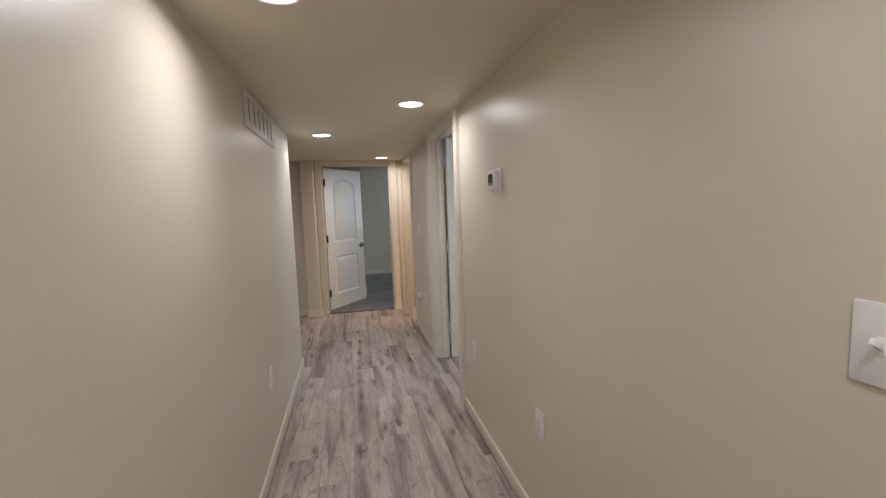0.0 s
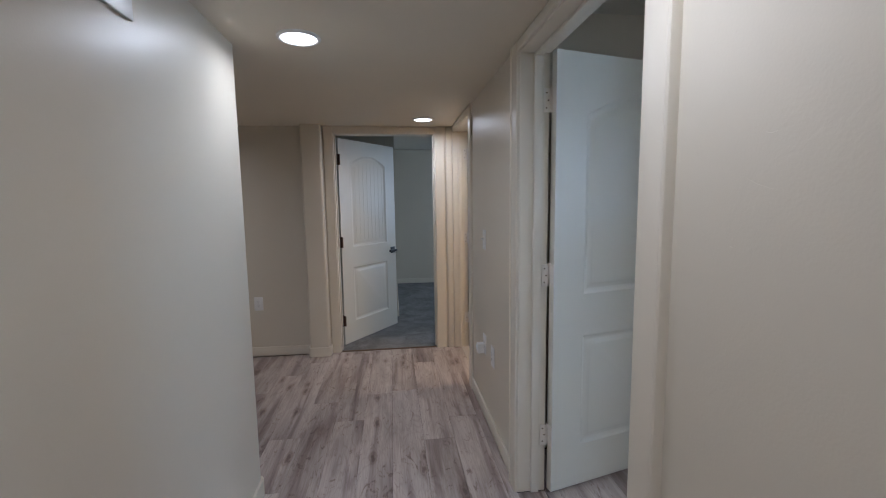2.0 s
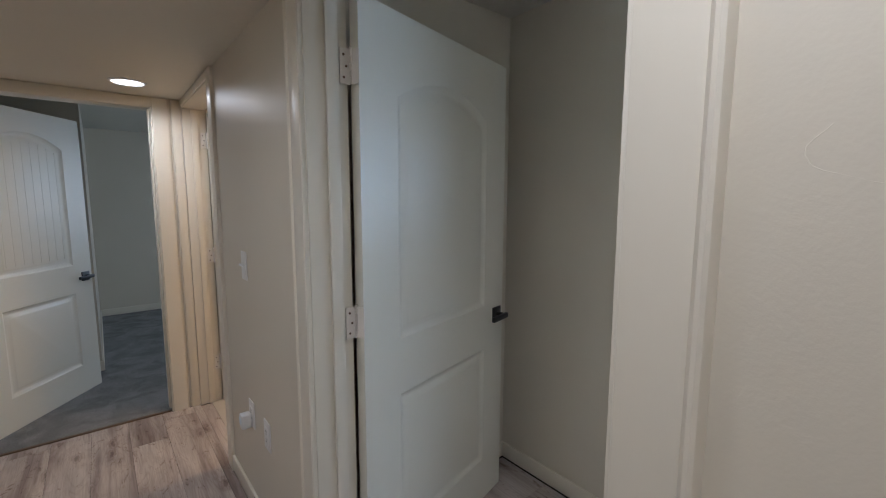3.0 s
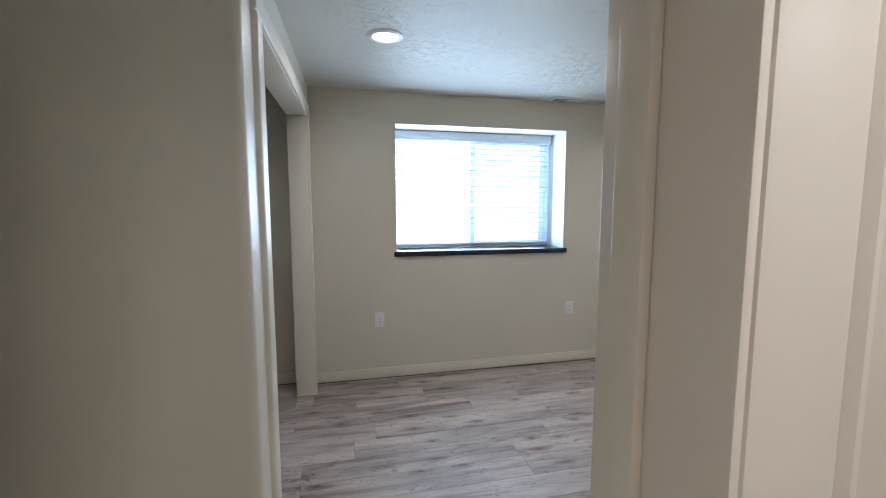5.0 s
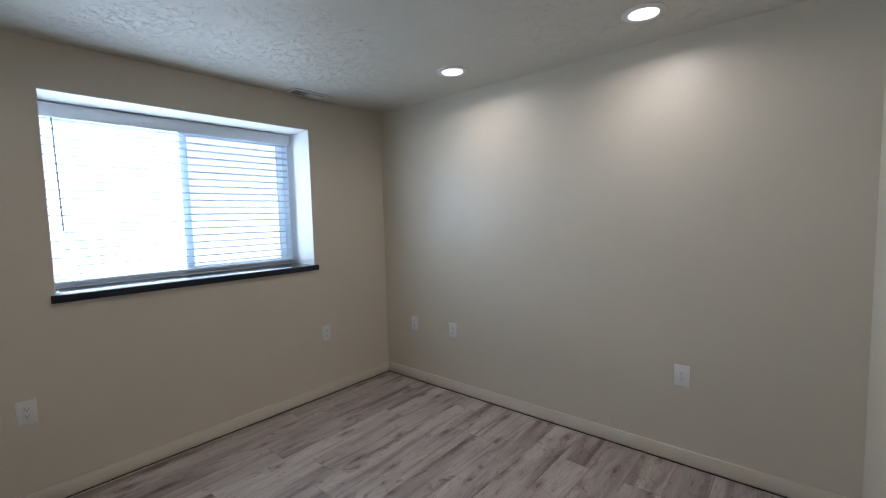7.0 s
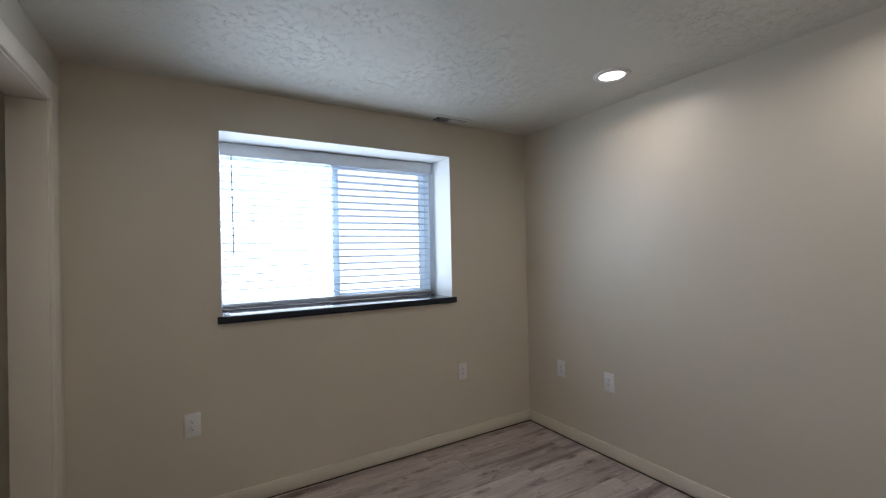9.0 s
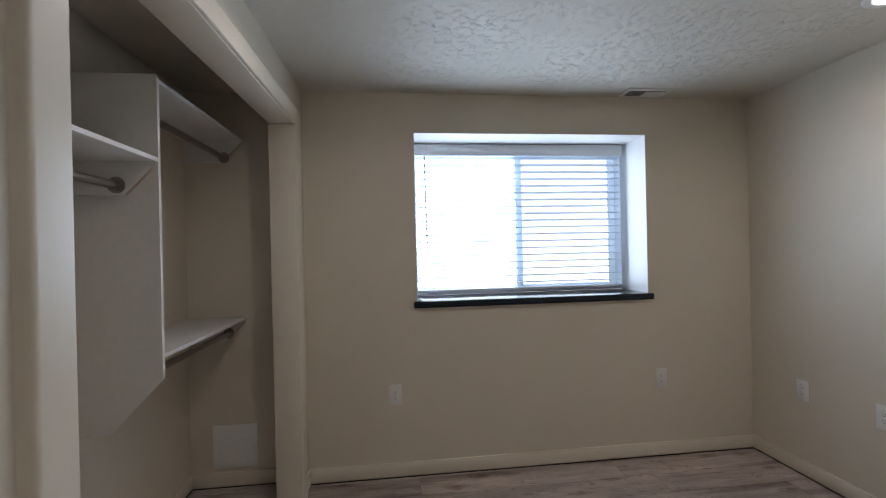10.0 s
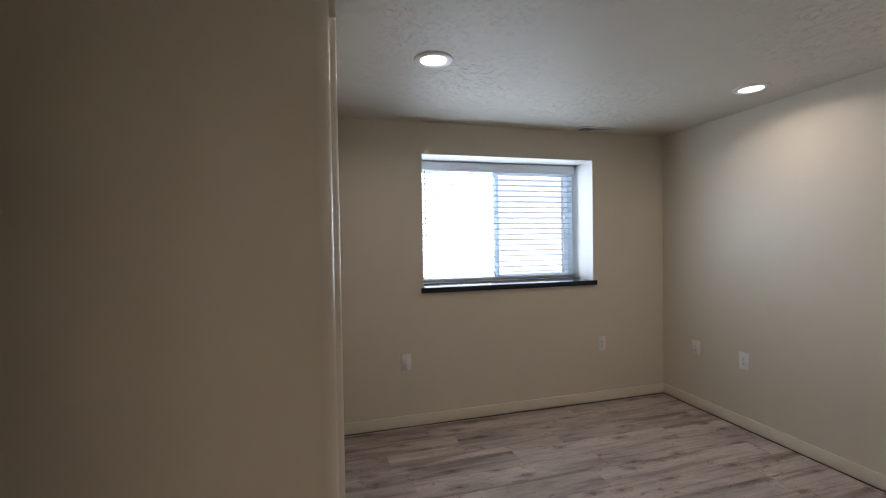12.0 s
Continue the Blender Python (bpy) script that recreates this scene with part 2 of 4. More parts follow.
LED = glowing("led_diffuser", (1.0, 0.95, 0.88), 6.0)


def glass():
    m, n, l, b = nodes_of("window_glass")
    b.inputs["Transmission Weight"].default_value = 1.0
    b.inputs["Roughness"].default_value, b.inputs["IOR"].default_value = 0.0, 1.02
    return m


def mesh_screen():
    m, n, l, b = nodes_of("insect_screen")
    b.inputs["Base Color"].default_value = (0.10, 0.11, 0.12, 1)
    tr, mx = n.new("ShaderNodeBsdfTransparent"), n.new("ShaderNodeMixShader")
    mx.inputs[0].default_value = 0.40
    l.new(tr.outputs[0], mx.inputs[1])
    l.new(b.outputs[0], mx.inputs[2])
    l.new(mx.outputs[0], n["Material Output"].inputs[0])
    return m


GLASS, SCREENW = glass(), mesh_screen()

# ---- mesh helpers ----


def box(bm, x0, x1, y0, y1, z0, z1, bevel=0.0, segs=2):
    g = bmesh.ops.create_cube(bm, size=1)["verts"]
    bmesh.ops.scale(bm, vec=(x1 - x0, y1 - y0, z1 - z0), verts=g)
    bmesh.ops.translate(bm, vec=((x0 + x1) / 2, (y0 + y1) / 2, (z0 + z1) / 2), verts=g)
    if bevel:
        bmesh.ops.bevel(bm, geom=list({e for v in g for e in v.link_edges}), offset=bevel, segments=segs, affect="EDGES", profile=0.5)
    return bm


def cyl(bm, p, q, r, segs=20, r2=None):
    p, q = Vector(p), Vector(q)
    g = bmesh.ops.create_cone(bm, cap_ends=True, segments=segs, radius1=r, radius2=r if r2 is None else r2, depth=(q - p).length)["verts"]
    rot = (q - p).to_track_quat("Z", "Y").to_matrix().to_4x4()
    bmesh.ops.transform(bm, matrix=Matrix.Translation((p + q) / 2) @ rot, verts=g)
    return bm


def prism(bm, pts, z0, z1):
    """An upright prism over a plan outline, counter-clockwise."""
    lo = [bm.verts.new((x, y, z0)) for x, y in pts]
    hi = [bm.verts.new((x, y, z1)) for x, y in pts]
    bm.faces.new(lo[::-1])
    bm.faces.new(hi)
    for i in range(len(pts)):
        j = (i + 1) % len(pts)
        bm.faces.new((lo[i], lo[j], hi[j], hi[i]))
    return bm


def arc(cx, cy, r, a0, a1, k=7):
    return [(cx + r * math.cos(radians(a0 + (a1 - a0) * i / k)), cy + r * math.sin(radians(a0 + (a1 - a0) * i / k))) for i in range(k + 1)]


def sheet_x(b, outline, x0, x1):
    """A board on edge: a y-z outline given a thickness along x."""
    lo = [b.verts.new((x0, y, z)) for y, z in outline]
    hi = [b.verts.new((x1, y, z)) for y, z in outline]
    b.faces.new(lo)
    b.faces.new(hi[::-1])
    for i in range(len(outline)):
        j = (i + 1) % len(outline)
        b.faces.new((lo[i], hi[i], hi[j], lo[j]))


def finish(name, bm, material, smooth=True):
    bmesh.ops.recalc_face_normals(bm, faces=bm.faces[:])
    me = bpy.data.meshes.new(name)
    bm.to_mesh(me)
    bm.free()
    for mat in material if isinstance(material, (list, tuple)) else [material]:
        me.materials.append(mat)
    if smooth:
        me.shade_smooth()
        me.set_sharp_from_angle(angle=radians(32))
    return new(name, me)


def part(name, bm, material, parent, label="", m=None):
    ob = finish(name, bm, material)
    ob.parent = parent
    if m is not None:
        ob.matrix_local = m
    if label:
        ob["label"] = label
    return ob


def thing(name, m, label, category, group=""):
    ob = new(name)
    ob.matrix_world = m
    ob.empty_display_size = 0.1
    return tagged(ob, label, category, group)


def structure(name, bm, material, label, category):
    return tagged(finish(name, bm, material), label, category, kind="structure")


TOP = 2.45
WALLTXT = "warm off-white painted drywall "

# ---- walls of the hall ----
bm = bmesh.new()
box(bm, 1.0, 1.12, -1.72, 3.045, 0, TOP)
box(bm, 1.0, 1.12, 3.045, 4.015, 2.04, TOP)
prism(bm, [(1.12, 5.225), (1.0, 5.225), (1.0, 4.015), (1.12, 4.015)], 0, TOP)
box(bm, 1.0, 1.12, 5.225, 6.10, 2.04, TOP)
structure("wall_hall_right", bm, WALL, WALLTXT + "with two doorways", "wall")

bm = bmesh.new()
R = 0.02
prism(bm, [(-0.40, -1.72), (HX, -1.72)] + arc(HX - R, HY - R, R, 0, 90) + [(-2.42, HY), (-2.42, HY - 0.14), (-0.40, HY - 0.14)], 0, TOP)
structure("wall_hall_left", bm, WALL, WALLTXT + "ending in a rounded corner", "wall")

bm = bmesh.new()
box(bm, -2.42, -2.30, HY, 6.095, 0, TOP)
structure("wall_alcove_side", bm, WALL, WALLTXT + "closing the side alcove", "wall")
bm = bmesh.new()
box(bm, HX, 1.0, -1.72, -1.60, 0, TOP)
structure("wall_hall_back", bm, WALL, WALLTXT + "behind the start of the hall", "wall")

bm = bmesh.new()
box(bm, -2.42, -0.34, 6.095, 6.22, 0, TOP)
prism(bm, [(-0.34, 6.22)] + arc(-0.34 + R, 5.995 + R, R, 180, 270) + arc(-0.165 - R, 5.995 + R, R, 270, 360) + [(-0.165, 6.095), (-0.088, 6.095), (-0.088, 6.22)], 0, TOP)
box(bm, -0.088, 0.843, 6.095, 6.22, 2.02, TOP)
box(bm, 0.843, 4.25, 6.095, 6.22, 0, TOP)
structure("wall_hall_end", bm, WALL, WALLTXT + "with a rounded pier beside the end doorway", "wall")

# ---- walls of the bedroom and closet ----
CF, RC = 3.570, 0.036


def skew(b):
    """The closet front stands about one degree out of square with the room."""
    for v in b.verts:
        if v.co.y < 3.8:
            v.co.y -= 0.018 * (v.co.x - 2.41)
    return b


bm = bmesh.new()
box(bm, 1.12, 4.62, 0.52, 0.64, 0, TOP)
structure("wall_south", bm, WALL, WALLTXT + "lit by two downlights", "wall")
bm = bmesh.new()
WY0, WY1, WZ0, WZ1 = 1.368, 2.877, 1.045, 2.094
box(bm, 4.25, 4.62, 0.64, WY0, 0, TOP)
box(bm, 4.25, 4.62, WY1, 3.66, 0, TOP)
box(bm, 4.30, 4.62, 3.66, 4.46, 0, TOP)
box(bm, 4.25, 4.62, WY0, WY1, 0, WZ0)
box(bm, 4.25, 4.62, WY0, WY1, WZ1, TOP)
structure("wall_east", bm, WALL, WALLTXT + "with a deep window recess", "wall")
bm = bmesh.new()
prism(bm, arc(2.20 + RC, CF + RC, RC, 180, 270) + [(2.447, CF), (2.447, CF + 0.115), (2.31, CF + 0.115), (2.31, 4.34), (2.20, 4.34)], 0, TOP)
box(bm, 2.447, 4.046, CF, CF + 0.115, 2.10, TOP)
box(bm, 4.046, 4.25, CF, CF + 0.115, 0, TOP)
skew(bm)
structure("wall_closet", bm, WALL, WALLTXT + "with a wide closet opening and rounded corner", "wall")
bm = bmesh.new()
box(bm, 1.12, 4.62, 4.34, 4.46, 0, TOP)
box(bm, 2.31, 4.30, 4.22, 4.34, 0, TOP)
structure("wall_north", bm, WALL, WALLTXT + "behind the door and closet", "wall")

# ---- rooms beyond: bathroom and carpeted room ----
bm = bmesh.new()
box(bm, 3.0, 3.12, 4.46, 6.095, 0, TOP)
structure("wall_bathroom", bm, WALL, WALLTXT + "at the end of the bathroom", "wall")
bm = bmesh.new()
box(bm, -2.42, 4.37, 9.34, 9.46, 0, TOP)
structure("wall_far_back", bm, WALL, WALLTXT + "at the back of the carpeted room", "wall")
bm = bmesh.new()
box(bm, -2.42, -2.30, 6.22, 9.34, 0, TOP)
box(bm, 0.36, 0.47, 7.25, 9.34, 0, TOP)
box(bm, -2.30, 0.36, 7.25, 7.36, 0, TOP)
structure("wall_far_side", bm, WALL, WALLTXT + "inside the carpeted room", "wall")
bm = bmesh.new()
box(bm, 4.25, 4.37, 6.22, 7.0, 0, TOP)
box(bm, 4.25, 4.37, 8.6, 9.34, 0, TOP)
box(bm, 4.25, 4.37, 7.0, 8.6, 0, 0.95)
box(bm, 4.25, 4.37, 7.0, 8.6, 2.05, TOP)
structure("wall_far_east", bm, WALL, WALLTXT + "with a window, in the carpeted room", "wall")

# ---- ceilings ----
bm = bmesh.new()
box(bm, HX, 1.0, -1.60, HY, HALL_Z, HALL_Z + 0.1)
box(bm, -2.30, 1.0, HY, 6.095, HALL_Z, HALL_Z + 0.1)
structure("ceiling_hall", bm, CEIL, "low off-white painted hall ceiling", "ceiling")
bm = bmesh.new()
box(bm, 1.12, 4.25, 0.64, 3.60, ROOM_Z, ROOM_Z + 0.1)
box(bm, 1.12, 2.20, 3.60, 4.34, ROOM_Z, ROOM_Z + 0.1)
structure("ceiling_room", bm, KNOCK, "off-white knockdown textured bedroom ceiling", "ceiling")
bm = bmesh.new()
box(bm, 2.31, 4.30, 3.66, 4.22, ROOM_Z, ROOM_Z + 0.1)
structure("ceiling_closet", bm, CEIL, "plain painted closet ceiling", "ceiling")
bm = bmesh.new()
box(bm, 1.12, 3.0, 4.46, 6.095, 2.25, 2.35)
structure("ceiling_bathroom", bm, CEIL, "plain painted bathroom ceiling", "ceiling")
bm = bmesh.new()
box(bm, -2.30, 4.25, 6.22, 9.34, 2.25, 2.35)
structure("ceiling_far", bm, KNOCK, "textured ceiling of the carpeted room", "ceiling")

# ---- floors ----
bm = bmesh.new()
box(bm, -2.42, 4.62, -1.72, 9.46, -0.12, -0.006)
floor = structure("floor", bm, SEAM, "grey whitewashed wood-look vinyl plank floor", "floor")
bm = bmesh.new()
box(bm, -2.30, 0.36, 6.20, 9.34, -0.006, 0.010)
box(bm, 0.36, 0.47, 6.20, 7.25, -0.006, 0.010)
box(bm, 0.47, 4.25, 6.20, 9.34, -0.006, 0.010)
box(bm, -0.07, 0.825, 6.115, 6.20, -0.006, 0.010)
structure("floor_carpet", bm, CARPET, "grey cut-pile carpet in the far room", "carpet")
bm = bmesh.new()
box(bm, 1.06, 3.0, 4.46, 6.095, -0.006, 0.004)
structure("floor_bathroom", bm, plain("cream_tile", (0.55, 0.49, 0.42), 0.3), "cream tile bathroom floor", "floor")

# ---- casings, jambs and baseboards ----
CASE = [(0, 0), (0, 0.011), (0.003, 0.014), (0.074, 0.014), (0.078, 0.0128), (0.080, 0.0145), (0.084, 0.0168), (0.089, 0.0168), (0.093, 0.0145), (0.095, 0.010), (0.095, 0)]

CASE_FLAT = [(0, 0), (0, 0.013), (0.003, 0.016), (0.074, 0.016), (0.082, 0.0150), (0.088, 0.0115), (0.092, 0.0065), (0.095, 0.003), (0.098, 0.0)]


def casing_up(bm, ox, oy, wdir, ddir, z0, z1, profile=CASE):
    """Upright casing: width runs along wdir from the opening's edge, depth along ddir off the wall."""
    pts = [(ox + w * wdir[0] + d * ddir[0], oy + w * wdir[1] + d * ddir[1]) for w, d in profile]
    return prism(bm, pts, z0, z1)


def casing_level(bm, x0, x1, y, z, ddir, profile=CASE):
    """Level casing along x over an opening, off the wall at y."""
    lo = [bm.verts.new((x0, y + ddir * d, z + w)) for w, d in profile]
    hi = [bm.verts.new((x1, y + ddir * d, z + w)) for w, d in profile]
    bm.faces.new(lo)
    bm.faces.new(hi[::-1])
    for i in range(len(profile)):
        j = (i + 1) % len(profile)
        bm.faces.new((lo[i], lo[j], hi[j], hi[i]))
    return bm


def frame_part(name, parent, builder):
    b = bmesh.new()
    builder(b)
    return part(name, b, TRIM, parent)


def door_frame(name, label):
    return tagged(new(name), label, "door frame", kind="structure")


# bedroom doorway in the hall's right wall
f1 = door_frame("door_1", "cream painted door frame between hall and bedroom")
frame_part("jamb", f1, lambda b: box(b, 0.981, 1.126, 3.045, 3.063, 0, 2.03, 0.003))
frame_part("jamb", f1, lambda b: box(b, 0.994, 1.126, 4.000, 4.015, 0, 2.03, 0.003))
frame_part("head_jamb", f1, lambda b: box(b, 0.994, 1.126, 3.063, 4.000, 2.018, 2.036, 0.003))
frame_part("stop", f1, lambda b: box(b, 1.055, 1.093, 3.063, 3.074, 0, 2.016, 0.003))
frame_part("stop", f1, lambda b: box(b, 1.055, 1.093, 3.989, 4.000, 0, 2.016, 0.003))
frame_part("stop", f1, lambda b: box(b, 1.055, 1.093, 3.074, 3.989, 2.005, 2.018, 0.003))
frame_part("casing", f1, lambda b: casing_up(b, 1.0, 3.058, (0, -1), (-1.5, 0), 0, HALL_Z - 0.002))
frame_part("casing", f1, lambda b: casing_up(b, 1.0, 4.004, (0, 1), (-1.5, 0), 0, HALL_Z - 0.002))
frame_part("casing", f1, lambda b: box(b, 0.980, 1.0, 3.058, 4.004, 2.026, HALL_Z - 0.002, 0.003))
frame_part("casing", f1, lambda b: casing_up(b, 1.12, 3.055, (0, -1), (1, 0), 0, 2.125))
frame_part("casing", f1, lambda b: casing_up(b, 1.12, 4.030, (0, 1), (1, 0), 0, 2.125))
frame_part("casing", f1, lambda b: box(b, 1.12, 1.134, 3.055, 4.008, 2.03, 2.125, 0.003))

# end doorway
f2 = door_frame("door_2", "cream painted door frame at the hall's end")
frame_part("jamb", f2, lambda b: box(b, -0.088, -0.070, 6.084, 6.226, 0, 2.005, 0.003))
frame_part("jamb", f2, lambda b: box(b, 0.825, 0.843, 6.084, 6.226, 0, 2.005, 0.003))
frame_part("head_jamb", f2, lambda b: box(b, -0.070, 0.825, 6.084, 6.226, 2.0, 2.02, 0.003))
frame_part("stop", f2, lambda b: box(b, -0.070, -0.059, 6.13, 6.17, 0, 1.998, 0.003))
frame_part("stop", f2, lambda b: box(b, 0.814, 0.825, 6.13, 6.17, 0, 1.998, 0.003))
frame_part("casing", f2, lambda b: casing_up(b, -0.078, 6.095, (-0.9, 0), (0, -1), 0, HALL_Z - 0.002, CASE_FLAT))
frame_part("casing", f2, lambda b: casing_up(b, 0.833, 6.095, (1, 0), (0, -1), 0, HALL_Z - 0.002, CASE_FLAT))
frame_part("casing", f2, lambda b: box(b, -0.078, 0.833, 6.080, 6.095, 2.008, HALL_Z - 0.002, 0.003))
th_b = bmesh.new()
box(th_b, -0.07, 0.825, 6.096, 6.118, -0.004, 0.009, 0.004)
part("threshold", th_b, plain("brown_strip", (0.14, 0.09, 0.06), 0.5), f2, "dark brown carpet transition strip")

# bathroom doorway
f3 = door_frame("door_3", "cream painted bathroom door frame in warm lamplight")
frame_part("jamb", f3, lambda b: box(b, 0.994, 1.126, 5.225, 5.243, 0, 2.03, 0.003))
frame_part("jamb", f3, lambda b: box(b, 0.994, 1.130, 6.068, 6.094, 0, 2.03, 0.003))
frame_part("head_jamb", f3, lambda b: box(b, 0.994, 1.126, 5.243, 6.068, 2.018, 2.036, 0.003))
frame_part("stop", f3, lambda b: box(b, 1.045, 1.083, 6.057, 6.068, 0, 2.016, 0.003))
frame_part("casing", f3, lambda b: casing_up(b, 1.0, 5.238, (0, -1), (-1, 0), 0, HALL_Z - 0.002))
frame_part("casing", f3, lambda b: box(b, 0.986, 1.0, 5.238, 6.068, 2.026, HALL_Z - 0.002, 0.003))
frame_part("casing", f3, lambda b: box(b, 0.94, 0.992, 6.074, 6.094, 0, HALL_Z - 0.002, 0.004))

# closet opening
f4 = door_frame("closet_frame", "cream painted casing round the open closet")
f4["category"] = "closet frame"
JF, JB = CF - 0.006, CF + 0.127
frame_part("jamb", f4, lambda b: skew(box(b, 2.440, 2.458, JF, JB, 0, 2.076, 0.003)))
frame_part("jamb", f4, lambda b: skew(box(b, 4.032, 4.050, JF, JB, 0, 2.076, 0.003)))
frame_part("head_jamb", f4, lambda b: skew(box(b, 2.440, 4.050, JF, JB, 2.078, 2.096, 0.003)))
frame_part("casing", f4, lambda b: skew(casing_up(b, 2.452, CF, (-1, 0), (0, -1.2), 0, 2.083, CASE_FLAT)))
frame_part("casing", f4, lambda b: skew(casing_up(b, 4.038, CF, (1, 0), (0, -1.2), 0, 2.083, CASE_FLAT)))
frame_part("casing", f4, lambda b: skew(casing_level(b, 2.357, 4.133, CF, 2.084, -1.2, CASE_FLAT)))


def base(name, x0, x1, y0, y1, label="cream painted flat baseboard"):
    b = bmesh.new()
    box(b, x0, x1, y0, y1, 0.0095, 0.090, 0.0025, 2)
    return structure(name, b, TRIM, label, "baseboard")


T = 0.013
base("baseboard", 1.0 - T, 1.0, -1.6, 2.962)
base("baseboard", 1.0 - T, 1.0, 4.10, 5.142)
base("baseboard", HX, HX + T, -1.6, HY - 0.023)
base("baseboard", -2.30, -0.34, 6.095 - T, 6.095)
base("baseboard", 1.12, 4.25 - T, 0.64, 0.64 + T)
base("baseboard", 4.25 - T, 4.25, 0.64, 3.535)
base("baseboard", 2.238, 2.353, CF + 0.002 - T, CF + 0.002)
base("baseboard", 4.135, 4.25 - T, 3.538 - T, 3.540)
base("baseboard", 2.20 - T, 2.20, CF + 0.041, 4.34 - T)
base("baseboard", 1.14, 2.20, 4.34 - T, 4.34)
base("baseboard", 2.31, 4.30 - T, 4.22 - T, 4.22)
base("baseboard", 4.30 - T, 4.30, 3.672, 4.22)
base("baseboard", 1.12, 1.12 + T, 0.653, 2.958)
base("baseboard", -2.3, 4.25, 9.34 - T, 9.34)
base("baseboard", 0.47, 0.47 + T, 7.25, 9.327)
base("baseboard", -2.3, 0.483, 7.25 - T, 7.25)
b = bmesh.new()
prism(b, [(-0.353, 6.08)] + arc(-0.34 + R, 5.995 + R, R + T, 180, 270) + arc(-0.165 - R, 5.995 + R, R + T, 270, 360) + [(-0.152, 6.078), (-0.165, 6.078)]
      + arc(-0.165 - R, 5.995 + R, R + 0.001, 360, 270) + arc(-0.34 + R, 5.995 + R, R + 0.001, 270, 180) + [(-0.341, 6.08)], 0.007, 0.090)
structure("baseboard", b, TRIM, "cream baseboard wrapped round the rounded pier", "baseboard")
for cx, cy, r, a0 in ((HX - R, HY - R, R, 0), (2.20 + RC, CF + 0.003 + RC, RC, 180)):
    b = bmesh.new()
    prism(b, arc(cx, cy, r + T, a0, a0 + 90) + arc(cx, cy, r + 0.001, a0 + 90, a0), 0.0095, 0.090)
    structure("baseboard", b, TRIM, "cream baseboard wrapped round a rounded corner", "baseboard")

# ---- doors ----


def panel_outline(u0, u1, z0, z1, rise, i):
    """Panel outline moved in by i; the top is an arch of that rise."""
    pts = [(u0 + i, z0 + i), (u1 - i, z0 + i)]
    half = (u1 - u0) / 2
    for k in range(13):
        s = 1 - k / 6
        top = z1 - i + (rise * (1 - s * s) if rise else 0)
        pts.append(((u0 + u1) / 2 + s * (half - i), top))
    return pts


def panel_mesh(b, args, face, out):
    """One moulded panel: slopes in, runs flat, rises to its field. face: y of the leaf's face; out: outward sign."""
    loops = []
    for i, d in ((0, 0), (0.005, 0.003), (0.018, 0.010), (0.028, 0.010), (0.046, 0.0025), (0.050, 0.0015)):
        loops.append([b.verts.new((u, face - out * d, z)) for u, z in panel_outline(*args, i)])
    for p, q in zip(loops, loops[1:]):
        for k in range(len(p)):
            j = (k + 1) % len(p)
            b.faces.new((p[k], p[j], q[j], q[k]))
    b.faces.new(loops[-1])


def door_leaf(name, m, width, height, label, planks=0, hand_z=0.89):
    t = 0.035
    d = thing(name, m, label, "door")
    mu = width * 0.185
    lower = (mu, width - mu, 0.205, 0.745, 0.0)
    upper = (mu, width - mu, 0.945, 1.755, 0.085)
    b = bmesh.new()
    for y, out in ((0, -1), (t, 1)):
        def sheet(pts):
            b.faces.new([b.verts.new((u, y, z)) for u, z in pts])
        sheet([(0, 0), (mu, 0), (mu, height), (0, height)])
        sheet([(width - mu, 0), (width, 0), (width, height), (width - mu, height)])
        sheet([(mu, 0), (width - mu, 0), (width - mu, 0.205), (mu, 0.205)])
        sheet([(mu, 0.745), (width - mu, 0.745), (width - mu, 0.945), (mu, 0.945)])
        top = panel_outline(*upper, 0)[2:]
        for p, q in zip(top, top[1:]):
            sheet([p, q, (q[0], height), (p[0], height)])
    for pts in ([(0, 0), (0, t), (width, t), (width, 0)],):
        for z in (0, height):
            b.faces.new([b.verts.new((u, y, z)) for u, y in pts])
    for u in (0, width):
        b.faces.new([b.verts.new((u, y, z)) for y, z in ((0, 0), (t, 0), (t, height), (0, height))])
    bmesh.ops.remove_doubles(b, verts=b.verts[:], dist=0.00005)
    slab = finish("slab", b, DOOR, False)
    slab.parent = d
    for args in (lower, upper):
        for y, out in ((0, -1), (t, 1)):
            b = bmesh.new()
            panel_mesh(b, args, y, out)
            part("panel", b, DOOR, d)
    if planks:
        for k in range(planks):
            u = mu + 0.062 + (width - 2 * mu - 0.124) * k / (planks - 1)
            s = (2 * (u - mu) / (width - 2 * mu) - 1)
            b = bmesh.new()
            box(b, u - 0.0025, u + 0.0025, 0.0005, 0.003, 1.005, 1.755 + 0.085 * (1 - s * s) - 0.060, 0.001, 1)
            part("bead", b, DOOR, d)
    for y, out in ((0, -1), (t, 1)):
        h = bmesh.new()
        u = width - 0.062
        y0, y1 = sorted((y, y + out * 0.009))
        box(h, u - 0.033, u + 0.033, y0, y1, hand_z - 0.033, hand_z + 0.033, 0.0015)
        rose = part("handle", h, BLACK, d, "matte black square lever handle")
        h = bmesh.new()
        cyl(h, (u, y + out * 0.009, hand_z), (u, y + out * 0.050, hand_z), 0.010)
        y0, y1 = sorted((y + out * 0.044, y + out * 0.060))
        box(h, u - 0.112, u + 0.013, y0, y1, hand_z - 0.011, hand_z + 0.011, 0.002)
        part("lever", h, BLACK, rose)
    return d


